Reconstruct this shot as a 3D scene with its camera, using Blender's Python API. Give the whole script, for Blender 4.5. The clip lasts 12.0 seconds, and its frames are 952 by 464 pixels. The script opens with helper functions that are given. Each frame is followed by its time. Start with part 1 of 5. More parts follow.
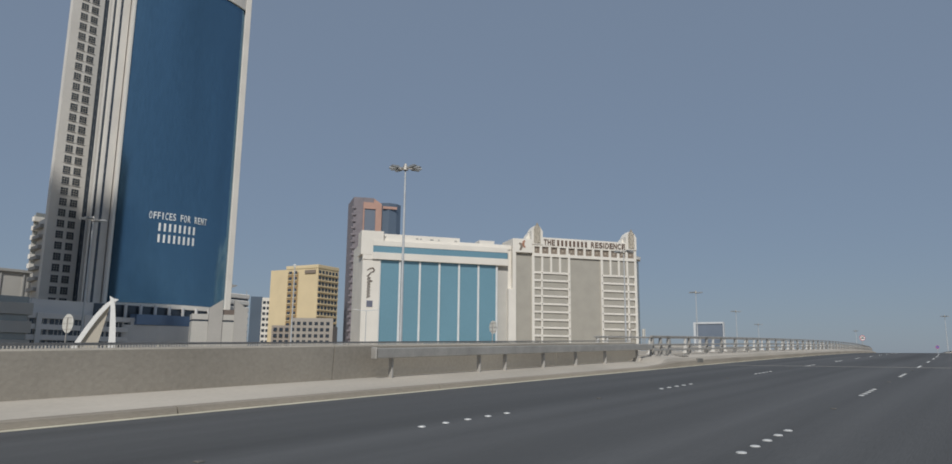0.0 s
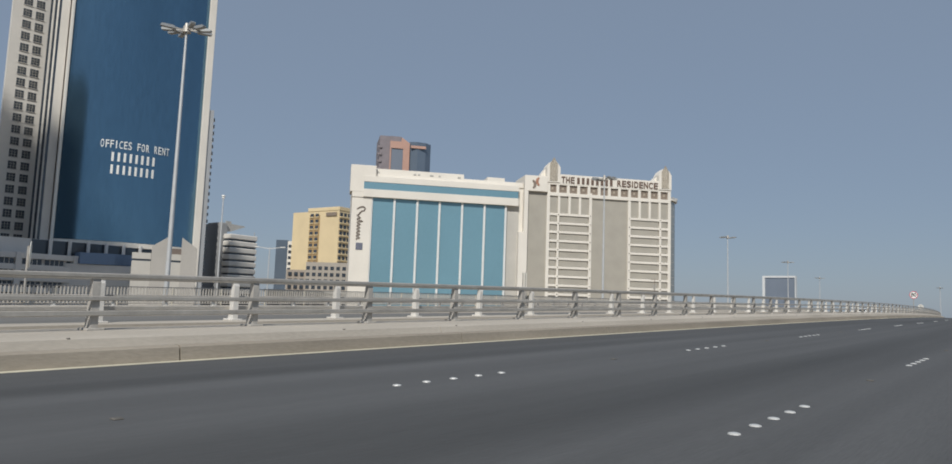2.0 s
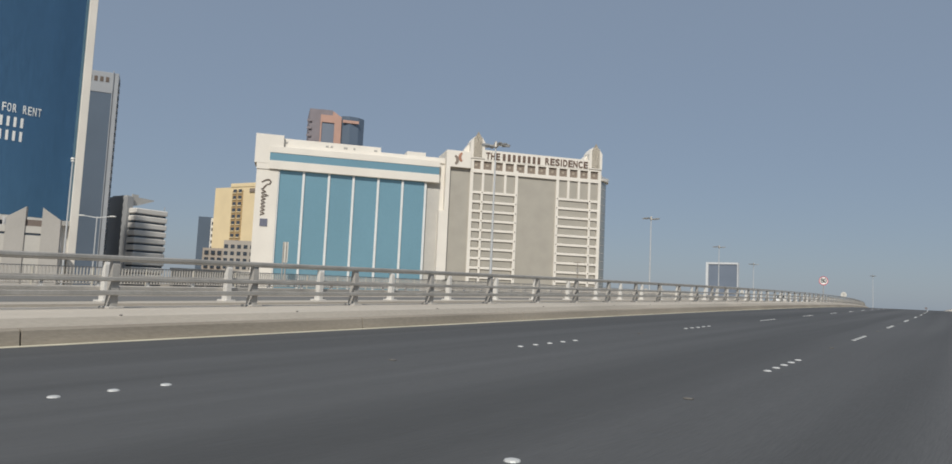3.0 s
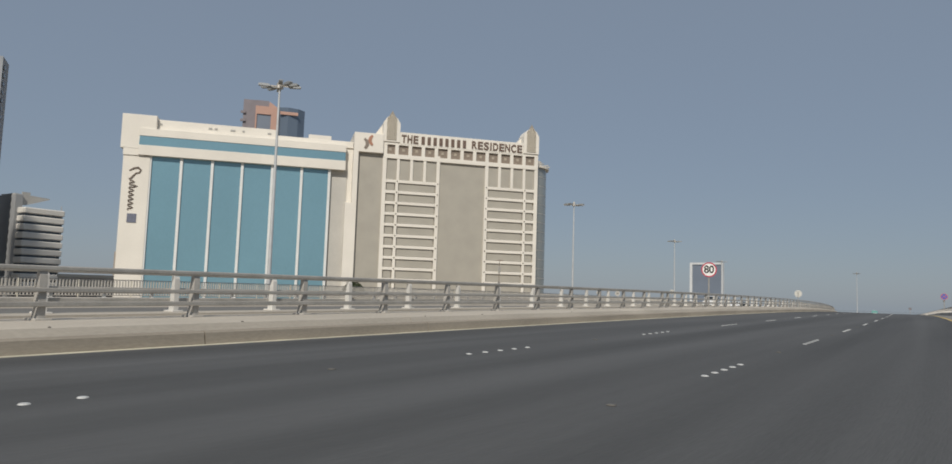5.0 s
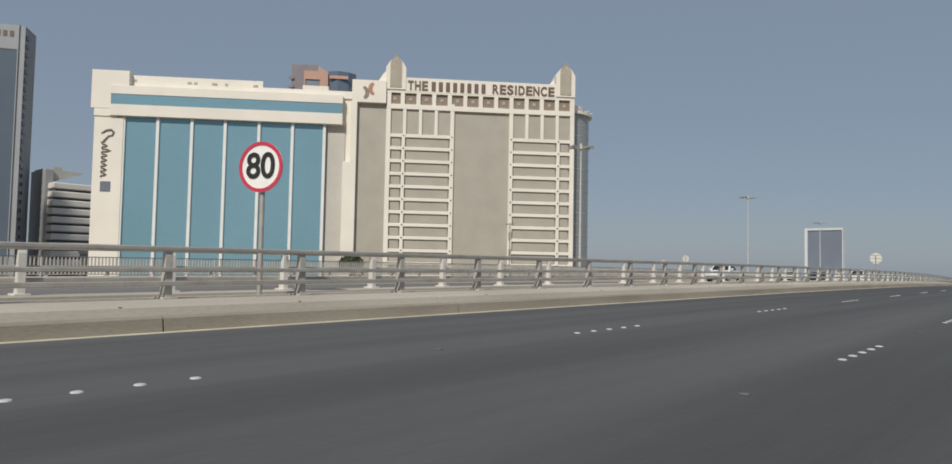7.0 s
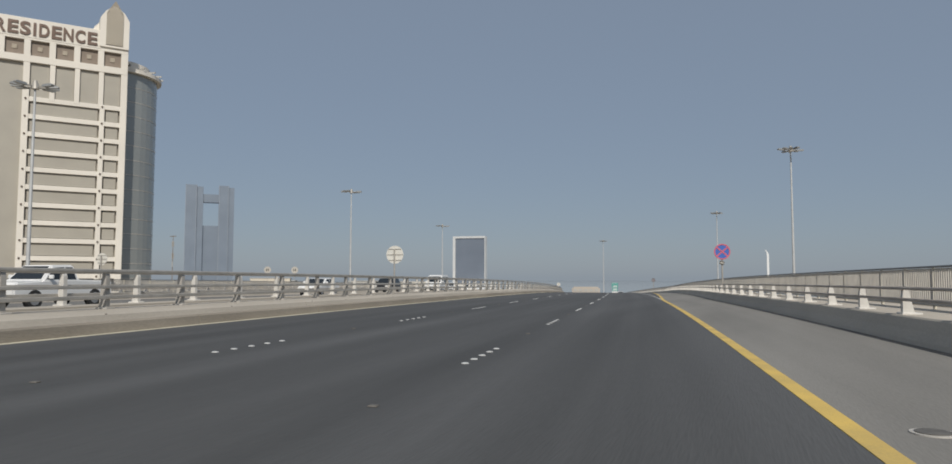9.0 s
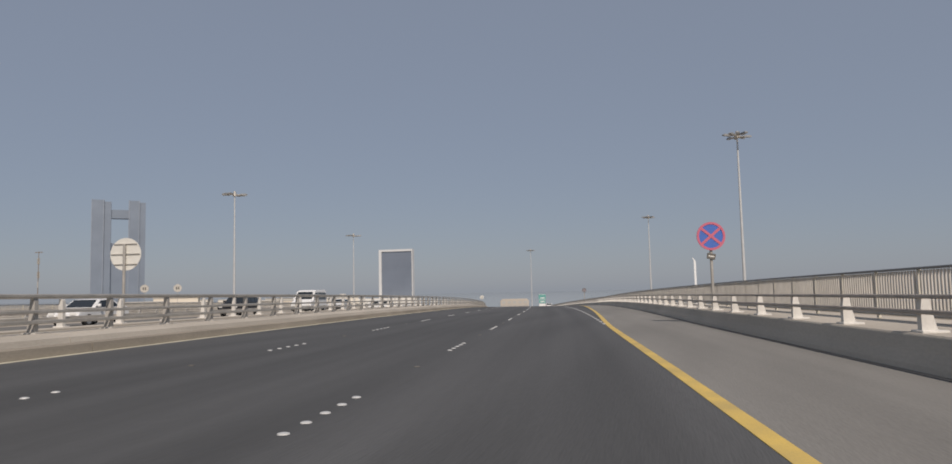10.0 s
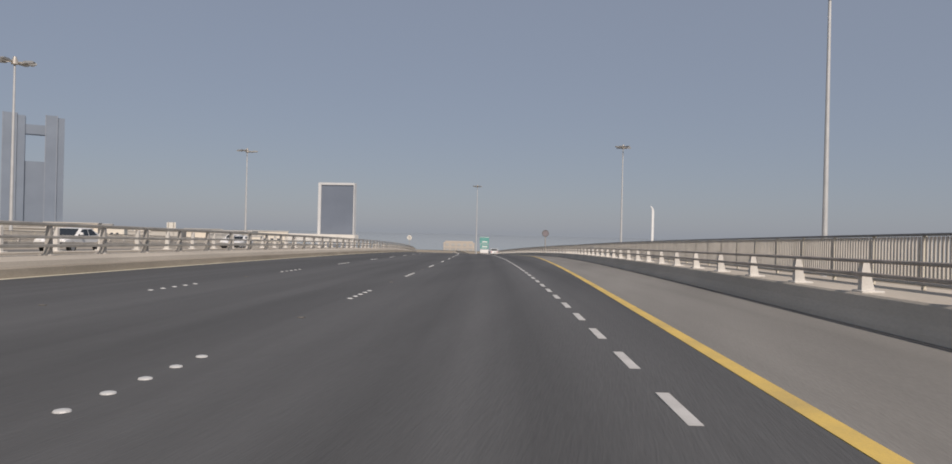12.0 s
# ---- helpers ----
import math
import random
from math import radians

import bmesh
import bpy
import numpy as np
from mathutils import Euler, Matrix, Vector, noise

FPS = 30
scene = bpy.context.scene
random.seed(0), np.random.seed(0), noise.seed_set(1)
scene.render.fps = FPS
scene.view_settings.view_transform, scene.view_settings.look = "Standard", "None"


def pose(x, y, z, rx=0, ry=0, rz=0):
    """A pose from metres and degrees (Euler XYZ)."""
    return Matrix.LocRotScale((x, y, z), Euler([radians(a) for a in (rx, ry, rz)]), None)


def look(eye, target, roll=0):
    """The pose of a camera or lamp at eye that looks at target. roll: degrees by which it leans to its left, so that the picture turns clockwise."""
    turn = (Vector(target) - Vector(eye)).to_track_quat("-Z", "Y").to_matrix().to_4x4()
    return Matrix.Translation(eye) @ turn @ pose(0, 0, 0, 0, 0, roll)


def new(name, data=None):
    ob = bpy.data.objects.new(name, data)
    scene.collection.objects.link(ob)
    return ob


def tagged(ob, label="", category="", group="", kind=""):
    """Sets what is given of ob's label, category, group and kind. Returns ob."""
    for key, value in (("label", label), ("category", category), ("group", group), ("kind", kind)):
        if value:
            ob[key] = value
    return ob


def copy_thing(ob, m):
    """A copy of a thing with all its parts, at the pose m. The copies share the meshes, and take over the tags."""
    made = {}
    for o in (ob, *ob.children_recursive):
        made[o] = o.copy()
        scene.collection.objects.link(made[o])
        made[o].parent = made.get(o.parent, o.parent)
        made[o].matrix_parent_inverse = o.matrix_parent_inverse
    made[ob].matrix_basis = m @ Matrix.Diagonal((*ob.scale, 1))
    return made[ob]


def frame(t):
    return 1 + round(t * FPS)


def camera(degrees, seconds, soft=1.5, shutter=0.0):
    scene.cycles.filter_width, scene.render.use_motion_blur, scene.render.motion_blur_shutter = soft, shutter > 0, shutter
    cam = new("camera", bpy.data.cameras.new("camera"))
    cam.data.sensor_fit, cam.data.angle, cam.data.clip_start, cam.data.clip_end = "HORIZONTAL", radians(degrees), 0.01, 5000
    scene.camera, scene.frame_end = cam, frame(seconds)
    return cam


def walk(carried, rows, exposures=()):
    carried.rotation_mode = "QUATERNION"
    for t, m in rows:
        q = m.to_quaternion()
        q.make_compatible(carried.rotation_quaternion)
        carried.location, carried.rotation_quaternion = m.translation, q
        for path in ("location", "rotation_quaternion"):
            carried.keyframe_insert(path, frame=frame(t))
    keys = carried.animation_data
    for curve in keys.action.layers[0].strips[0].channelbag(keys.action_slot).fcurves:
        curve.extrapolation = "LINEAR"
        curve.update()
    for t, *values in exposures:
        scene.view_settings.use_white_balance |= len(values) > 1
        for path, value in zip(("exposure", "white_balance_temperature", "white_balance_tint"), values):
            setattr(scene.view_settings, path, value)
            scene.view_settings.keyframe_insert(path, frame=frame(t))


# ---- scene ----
# ---- camera and its way ----
cam = camera(67.46, 12.0, soft=1.6)
PATH = [
    (0.0, 0.00, -0.00, 0.995, 35.49, 10.13, -0.61),
    (0.2, -0.02, 4.07, 1.123, 37.50, 8.40, -1.54),
    (0.5, -0.05, 10.17, 1.311, 37.82, 6.42, -2.65),
    (1.0, -0.15, 20.25, 1.606, 39.68, 5.79, -2.55),
    (1.3, -0.24, 26.23, 1.772, 38.90, 4.72, -2.05),
    (1.5, -0.30, 30.17, 1.878, 40.55, 5.56, -1.83),
    (1.7, -0.37, 34.08, 1.980, 41.04, 6.62, -1.78),
    (2.0, -0.47, 39.89, 2.127, 41.23, 5.99, -1.93),
    (2.2, -0.55, 43.73, 2.221, 40.86, 4.47, -1.94),
    (2.5, -0.67, 49.48, 2.356, 40.92, 4.61, -2.10),
    (3.0, -0.91, 59.09, 2.569, 37.60, 4.80, -2.57),
    (3.2, -1.02, 62.96, 2.650, 37.60, 4.53, -2.44),
    (3.7, -1.33, 72.70, 2.842, 37.70, 4.90, -2.00),
    (4.2, -1.73, 82.49, 3.017, 38.00, 5.40, -1.60),
    (4.8, -2.38, 94.20, 3.204, 38.04, 5.83, -1.26),
    (5.0, -2.64, 98.08, 3.261, 37.22, 5.19, -1.80),
    (5.2, -2.93, 101.95, 3.315, 36.77, 5.25, -1.91),
    (5.3, -3.09, 103.88, 3.340, 35.48, 4.93, -1.97),
    (5.5, -3.40, 107.72, 3.389, 31.52, 3.99, -2.04),
    (5.7, -3.75, 111.65, 3.437, 27.96, 3.66, -2.34),
    (6.0, -4.30, 117.60, 3.504, 28.64, 3.40, -3.61),
    (6.3, -4.84, 123.26, 3.561, 34.23, 3.84, -2.68),
    (6.5, -5.21, 127.07, 3.596, 39.15, 3.31, -1.73),
    (6.7, -5.59, 131.02, 3.630, 45.91, 3.11, -1.23),
    (7.2, -6.54, 140.98, 3.703, 46.00, 2.60, -1.00),
    (7.7, -7.52, 150.95, 3.758, 41.00, 2.00, -0.90),
    (8.3, -8.74, 162.72, 3.800, 29.68, 1.79, -1.08),
    (8.5, -9.16, 166.55, 3.808, 23.73, 3.38, -2.25),
    (9.0, -10.24, 175.92, 3.817, 20.23, 3.76, -0.06),
    (9.3, -10.96, 181.78, 3.814, 16.86, 4.04, 0.11),
    (9.5, -11.43, 185.60, 3.809, 12.97, 2.90, -0.06),
    (9.7, -11.88, 189.18, 3.802, 12.22, 3.02, 0.41),
    (10.0, -12.55, 194.49, 3.787, 14.75, 4.78, 1.27),
    (10.2, -13.03, 198.25, 3.773, 12.77, 3.02, 1.47),
    (10.5, -13.80, 204.15, 3.747, 12.19, 4.15, 1.45),
    (11.0, -15.14, 214.08, 3.688, 11.24, 1.59, 0.21),
    (11.5, -16.55, 224.19, 3.609, 10.47, 2.40, -0.06),
    (12.0, -18.03, 234.39, 3.511, 10.72, 0.09, -1.33),
]
walk(cam, [(t, pose(x, y, z, 90 + pitch, roll, yaw)) for t, x, y, z, yaw, pitch, roll in PATH],
     [(0.0, -0.22, 5900, 10), (0.5, 0.0, 6050, 10), (1.0, 0.03, 6050, 10), (2.0, 0.0, 6000, 10), (3.0, 0.04, 6100, 10), (5.0, -0.08, 6250, 10), (5.5, -0.02, 6350, 10), (8.5, -0.06, 6150, 10), (9.5, -0.08, 6300, 12), (10.0, -0.06, 6480, 16), (11.0, -0.04, 6520, 16), (11.5, -0.1, 6520, 17), (12.0, 0.02, 6520, 17)])

# the road's line in plan and height
G0, KV, KH, KH3 = 0.031993, 0.00018141, -0.00068280, 8.8734e-08

# ---- sky, sun ----
SUN = Vector((1.41, -2.5, 2.6)).normalized()
world = bpy.data.worlds.new("world")
scene.world = world
world.use_nodes = True
wn, wl = world.node_tree.nodes, world.node_tree.links
sky = wn.new("ShaderNodeTexSky")
sky.sky_type = 'NISHITA'
sky.sun_disc = False
sky.sun_elevation = math.asin(SUN.z)
sky.sun_rotation = math.atan2(SUN.x, SUN.y)
sky.air_density, sky.dust_density, sky.ozone_density = 1.0, 0.72, 1.0
haze = wn.new("ShaderNodeMix")
haze.data_type = 'RGBA'
haze.inputs[0].default_value = 0.82
wl.new(sky.outputs[0], haze.inputs[6])
haze.inputs[7].default_value = (2.34, 2.75, 3.29, 1)
wl.new(haze.outputs[2], wn["Background"].inputs[0])
wn["Background"].inputs[1].default_value = 0.1
sun = new("sun", bpy.data.lights.new("sun", 'SUN'))
sun.data.energy, sun.data.angle, sun.data.color = 3.7, radians(1.5), (1.0, 0.92, 0.79)
sun.matrix_world = look((0, 0, 0), -SUN)

# ---- materials ----


def material(name, color, rough=0.7, metal=0.0, vary=0.15, scale=1.0, bump=0.0, fine=40.0, stretch=(1, 1, 1), dark=None, spec=0.5, islands=0.0):
    """A surface with broad stains and fine grain, in metres."""
    m = bpy.data.materials.new(name)
    m.use_nodes = True
    n, l = m.node_tree.nodes, m.node_tree.links
    b = n["Principled BSDF"]
    b.inputs["Roughness"].default_value, b.inputs["Metallic"].default_value = rough, metal
    b.inputs["Specular IOR Level"].default_value = spec
    tc, mp = n.new("ShaderNodeTexCoord"), n.new("ShaderNodeMapping")
    mp.inputs["Scale"].default_value = stretch
    l.new(tc.outputs["Object"], mp.inputs[0])
    n1, n2 = n.new("ShaderNodeTexNoise"), n.new("ShaderNodeTexNoise")
    n1.inputs["Scale"].default_value, n1.inputs["Detail"].default_value = scale, 5
    n2.inputs["Scale"].default_value, n2.inputs["Detail"].default_value = fine, 3
    l.new(mp.outputs[0], n1.inputs[0])
    l.new(mp.outputs[0], n2.inputs[0])
    add = n.new("ShaderNodeMath")
    add.operation = 'MULTIPLY_ADD'
    add.inputs[1].default_value = 0.4
    l.new(n2.outputs[0], add.inputs[0])
    l.new(n1.outputs[0], add.inputs[2])
    ramp = n.new("ShaderNodeMapRange")
    ramp.inputs[1].default_value, ramp.inputs[2].default_value = 0.4, 1.0
    l.new(add.outputs[0], ramp.inputs[0])
    mix = n.new("ShaderNodeMix")
    mix.data_type = 'RGBA'
    d = dark or tuple(c * (1 - 2 * vary) for c in color)
    mix.inputs[6].default_value = (*d, 1)
    mix.inputs[7].default_value = (*[min(1, c * (1 + vary)) for c in color], 1)
    l.new(ramp.outputs[0], mix.inputs[0])
    out = mix.outputs[2]
    if islands:
        oi, hsv, mr = n.new("ShaderNodeObjectInfo"), n.new("ShaderNodeHueSaturation"), n.new("ShaderNodeMapRange")
        mr.inputs[3].default_value, mr.inputs[4].default_value = 1 - islands, 1 + islands
        l.new(oi.outputs["Random"], mr.inputs[0])
        l.new(mr.outputs[0], hsv.inputs["Value"])
        l.new(out, hsv.inputs["Color"])
        out = hsv.outputs[0]
    l.new(out, b.inputs["Base Color"])
    if bump:
        bp = n.new("ShaderNodeBump")
        bp.inputs["Strength"].default_value, bp.inputs["Distance"].default_value = bump, 0.02
        l.new(n2.outputs[0], bp.inputs["Height"])
        l.new(bp.outputs[0], b.inputs["Normal"])
    return m


def glazing(name, tint, rough=0.08, metal=0.75, wave=0.02, vary=0.06, stretch=(1, 1, 1)):
    """Tinted mirror glass of a facade, with the slight waviness of its panes."""
    m = material(name, tint, rough, metal, vary, 0.05, 0.0, 2.0, stretch)
    n, l = m.node_tree.nodes, m.node_tree.links
    t = n.new("ShaderNodeTexNoise")
    t.inputs["Scale"].default_value = 0.35
    bp = n.new("ShaderNodeBump")
    bp.inputs["Strength"].default_value, bp.inputs["Distance"].default_value = wave, 1.0
    tc = n.new("ShaderNodeTexCoord")
    l.new(tc.outputs["Object"], t.inputs[0])
    l.new(t.outputs[0], bp.inputs["Height"])
    l.new(bp.outputs[0], n["Principled BSDF"].inputs["Normal"])
    return m


ASPHALT = material("asphalt", (0.079, 0.080, 0.081), 0.85, 0, 0.16, 0.5, 0.35, 60, (1, 0.06, 1))


def lane_bands(m, amount):
    """Long pale and dark streaks that traffic leaves along the lanes."""
    n, l = m.node_tree.nodes, m.node_tree.links
    b = n["Principled BSDF"]
    src = b.inputs["Base Color"].links[0].from_socket
    tc, mp, t = n.new("ShaderNodeTexCoord"), n.new("ShaderNodeMapping"), n.new("ShaderNodeTexNoise")
    mp.inputs["Scale"].default_value = (0.9, 0.012, 1)
    t.inputs["Scale"].default_value, t.inputs["Detail"].default_value = 1.0, 4
    l.new(tc.outputs["UV"], mp.inputs[0])
    l.new(mp.outputs[0], t.inputs[0])
    mr, hsv = n.new("ShaderNodeMapRange"), n.new("ShaderNodeHueSaturation")
    mr.inputs[1].default_value, mr.inputs[2].default_value = 0.3, 0.7
    mr.inputs[3].default_value, mr.inputs[4].default_value = 1 - amount, 1 + amount
    l.new(t.outputs[0], mr.inputs[0])
    l.new(mr.outputs[0], hsv.inputs["Value"])
    l.new(src, hsv.inputs["Color"])
    l.new(hsv.outputs[0], b.inputs["Base Color"])
    return m


lane_bands(ASPHALT, 0.28)
SHOULDER = material("shoulder", (0.212, 0.203, 0.186), 0.9, 0, 0.12, 0.6, 0.25, 50, (1, 0.15, 1))
lane_bands(SHOULDER, 0.12)
OLDASPHALT = lane_bands(material("dusty_asphalt", (0.17, 0.165, 0.155), 0.9, 0, 0.14, 0.5, 0.3, 60, (1, 0.06, 1)), 0.15)
FOOTSTRIP = material("foot_strip", (0.13, 0.125, 0.115), 0.95, 0, 0.25, 1.2, 0.3, 30, (1, 0.2, 1))
KERB = material("kerb_concrete", (0.30, 0.265, 0.215), 0.9, 0, 0.16, 0.9, 0.3, 30, (1, 0.3, 1))
COPING = material("coping_concrete", (0.465, 0.422, 0.36), 0.9, 0, 0.12, 0.7, 0.25, 30, (1, 0.3, 1))
WALLCON = material("wall_concrete", (0.37, 0.335, 0.28), 0.9, 0, 0.14, 0.6, 0.3, 25, (1, 0.5, 0.6))
GALV = material("galvanised_steel", (0.45, 0.425, 0.385), 0.5, 0.35, 0.14, 2.0, 0.05, 20)
POSTGREY = material("post_grey", (0.47, 0.445, 0.405), 0.65, 0.1, 0.15, 3.0, 0.05, 25, islands=0.08)
POSTWHITE = material("post_white", (0.62, 0.60, 0.56), 0.7, 0.0, 0.10, 3.0, 0.08, 25, islands=0.06)
FENCE = material("fence_paint", (0.52, 0.49, 0.44), 0.6, 0.1, 0.10, 2.0, 0.05, 25)
RAILBROWN = material("weathered_rail", (0.42, 0.37, 0.325), 0.6, 0.2, 0.15, 2.0, 0.05, 20)
FENCEPOST = material("fence_post", (0.64, 0.60, 0.50), 0.6, 0.1, 0.1, 2.0, 0.05, 25)
MARKER = material("dusty_reflector", (0.13, 0.12, 0.105), 0.6, 0, 0.2, 5, 0, 40)
CAP = material("fence_cap", (0.19, 0.19, 0.19), 0.5, 0.4, 0.1, 2.0, 0.0, 25)
YELLOW = material("yellow_paint", (0.62, 0.43, 0.10), 0.8, 0, 0.14, 1.5, 0.15, 50, dark=(0.42, 0.31, 0.12))
PALEYEL = material("worn_yellow_paint", (0.62, 0.575, 0.44), 0.8, 0, 0.14, 1.5, 0.15, 50)
WHITEPAINT = material("white_paint", (0.50, 0.49, 0.47), 0.7, 0, 0.10, 3.0, 0.1, 60)
CERAMIC = material("ceramic", (0.52, 0.52, 0.505), 0.35, 0, 0.05, 5.0, 0.0, 60)
RUBBER = material("rubber", (0.03, 0.03, 0.03), 0.8, 0, 0.2, 6.0, 0.1, 60)
SAND = material("sand", (0.34, 0.29, 0.22), 0.95, 0, 0.2, 0.02, 0.2, 0.8)
STREET = material("street_asphalt", (0.09, 0.088, 0.085), 0.9, 0, 0.15, 0.1, 0.1, 4)
WATER = material("water", (0.22, 0.25, 0.27), 0.05, 0, 0.1, 0.01, 0.0, 0.2)
WHITEWALL = material("white_render", (0.74, 0.70, 0.63), 0.8, 0, 0.05, 0.12, 0.05, 3)
TOWERWALL = material("tower_render", (0.665, 0.635, 0.585), 0.8, 0, 0.05, 0.1, 0.05, 3)
MULLION = material("mullion_enamel", (0.70, 0.71, 0.70), 0.5, 0, 0.05, 0.3, 0, 6)
CREAMWALL = material("cream_render", (0.70, 0.64, 0.54), 0.8, 0, 0.06, 0.12, 0.05, 3)
GREYWALL = material("grey_wall", (0.42, 0.41, 0.385), 0.85, 0, 0.1, 0.1, 0.05, 3)
PALEWALL = material("pale_wall", (0.50, 0.48, 0.44), 0.85, 0, 0.08, 0.1, 0.05, 3)
YELLOWWALL = material("yellow_render", (0.70, 0.57, 0.35), 0.85, 0, 0.06, 0.1, 0.05, 3)
BROWNGLASS = material("taupe_panel", (0.39, 0.365, 0.315), 0.45, 0.0, 0.06, 0.2, 0.0, 6)
BLUEGLASS = glazing("blue_glass", (0.205, 0.365, 0.445), 0.25, 0.3, 0.05, 0.05, (1, 1, 0.6))
TOWERGLASS = glazing("deep_blue_glass", (0.142, 0.258, 0.368), 0.12, 0.85, 0.0, 0.16, (1, 1, 0.12))
DARKGLASS = glazing("dark_glass", (0.07, 0.085, 0.105), 0.15, 0.3)
GREYGLASS = glazing("grey_glass", (0.33, 0.345, 0.335), 0.2, 0.3)
SKYGLASS = glazing("pale_blue_glass", (0.22, 0.25, 0.30), 0.35, 0.3)
# far glass brought close to the sky's colour to stand for haze
HAZEGLASS = glazing("hazed_tower_glass", (0.215, 0.25, 0.30), 0.4, 0.2, 0.0)
STEELGLASS = glazing("steel_blue_glass", (0.155, 0.195, 0.25), 0.2, 0.3)
STONEGREY = material("stone_cladding", (0.42, 0.40, 0.37), 0.85, 0, 0.07, 0.1, 0.05, 3)
PODIUMGREY = material("podium_cladding", (0.56, 0.545, 0.52), 0.85, 0, 0.08, 0.1, 0.05, 3)
PODIUMWHITE = material("podium_white_render", (0.68, 0.66, 0.63), 0.8, 0, 0.05, 0.15, 0.05, 3)
DARKBROWN = material("dark_brown_panel", (0.24, 0.195, 0.155), 0.6, 0, 0.1, 0.5, 0, 6)
# haze is mixed into both: a paler terracotta and a bluer mauve
TERRACOTTA = material("hazed_terracotta", (0.46, 0.285, 0.225), 0.75, 0, 0.06, 0.2, 0, 4)
MAUVE = material("dark_mauve_panel", (0.225, 0.20, 0.215), 0.7, 0, 0.1, 0.2, 0, 4)
LETTER = material("letter_bronze", (0.13, 0.10, 0.08), 0.5, 0.3, 0.05, 1, 0, 6)
EMBLEMBROWN = material("emblem_bronze", (0.24, 0.20, 0.165), 0.6, 0.1, 0.06, 1, 0, 6)
EMBLEMRED = material("emblem_terracotta", (0.40, 0.21, 0.14), 0.6, 0.1, 0.06, 1, 0, 6)
LATTICE = material("lattice_stone", (0.62, 0.57, 0.48), 0.8, 0, 0.06, 1, 0, 6)
LATTICEBACK = material("lattice_panel_stone", (0.31, 0.275, 0.225), 0.8, 0, 0.06, 1, 0, 6)
BOSS = material("boss_stone", (0.40, 0.35, 0.28), 0.8, 0, 0.08, 1, 0, 6)
LETTERBAR = material("letter_bar", (0.16, 0.11, 0.085), 0.5, 0.2, 0.05, 1, 0, 6)
SIGNWHITE = material("sign_white", (0.82, 0.81, 0.78), 0.5, 0, 0.04, 3, 0, 20)
PATCH = material("dark_mortar", (0.20, 0.19, 0.17), 0.9, 0, 0.12, 2, 0.2, 30)
# white of the distant frame, toned down in colour for haze
FRAMEWHITE = material("hazed_white_frame", (0.60, 0.60, 0.59), 0.8, 0, 0.05, 0.1, 0, 3)
SIGNBACK = material("sign_back", (0.72, 0.70, 0.64), 0.5, 0.1, 0.06, 3, 0, 20)
SIGNRED = material("sign_red", (0.52, 0.04, 0.08), 0.45, 0, 0.04, 3, 0, 20)
SIGNPINK = material("sign_faded_red", (0.53, 0.13, 0.19), 0.45, 0, 0.05, 3, 0, 20)
SIGNBLUE = material("sign_blue", (0.06, 0.14, 0.46), 0.45, 0, 0.05, 3, 0, 20)
SIGNGREEN = material("sign_green", (0.13, 0.36, 0.33), 0.45, 0, 0.05, 3, 0, 20)
BLACK = material("black", (0.02, 0.02, 0.02), 0.5, 0, 0.05, 3, 0, 20)
MASTPAINT = material("mast_steel", (0.58, 0.59, 0.59), 0.5, 0.3, 0.08, 1, 0, 20)
LAMPGLASS = material("lamp_cover", (0.75, 0.74, 0.70), 0.3, 0, 0.05, 3, 0, 20)
FLOODLIGHT = material("floodlight_housing", (0.33, 0.34, 0.345), 0.5, 0.3, 0.08, 2, 0, 20)
CARWHITE = material("white_car_paint", (0.75, 0.75, 0.74), 0.3, 0, 0.03, 1, 0, 10)
CARDARK = material("dark_car_paint", (0.03, 0.032, 0.036), 0.25, 0.2, 0.05, 1, 0, 10)
CARGLASS = material("car_window", (0.02, 0.025, 0.03), 0.08, 0.0, 0.05, 1, 0, 10)
CHROME = material("wheel_metal", (0.5, 0.5, 0.5), 0.35, 0.8, 0.05, 5, 0, 20)
LEAF = material("dark_leaf", (0.06, 0.075, 0.035), 0.8, 0, 0.3, 3, 0, 10)
BARK = material("bark", (0.16, 0.12, 0.08), 0.9, 0, 0.2, 3, 0, 10)

# ---- building helpers ----


def empty(name, m=None, **tags):
    ob = new(name)
    ob.empty_display_size = 0.2
    if m is not None:
        ob.matrix_world = m
    return tagged(ob, **tags)


def part(name, bm, mat, parent=None, label="", kind="", m=None):
    me = bpy.data.meshes.new(name)
    bm.to_mesh(me)
    bm.free()
    me.materials.append(mat)
    ob = new(name, me)
    if parent is not None:
        ob.parent = parent
    if m is not None:
        ob.matrix_basis = m
    return tagged(ob, label=label, kind=kind)


def again(ob, name, m, parent):
    """Another object on the same mesh."""
    o = new(name, ob.data)
    o.parent = parent
    o.matrix_basis = m
    return o


def box(bm, x0, x1, y0, y1, z0, z1, bevel=0.0):
    vs = [bm.verts.new(p) for p in ((x0, y0, z0), (x1, y0, z0), (x1, y1, z0), (x0, y1, z0), (x0, y0, z1), (x1, y0, z1), (x1, y1, z1), (x0, y1, z1))]
    fs = [bm.faces.new([vs[i] for i in q]) for q in ((0, 3, 2, 1), (4, 5, 6, 7), (0, 1, 5, 4), (1, 2, 6, 5), (2, 3, 7, 6), (3, 0, 4, 7))]
    if bevel:
        bmesh.ops.bevel(bm, geom=list({e for f in fs for e in f.edges}), offset=bevel, segments=1, affect='EDGES', clamp_overlap=True)
    return bm


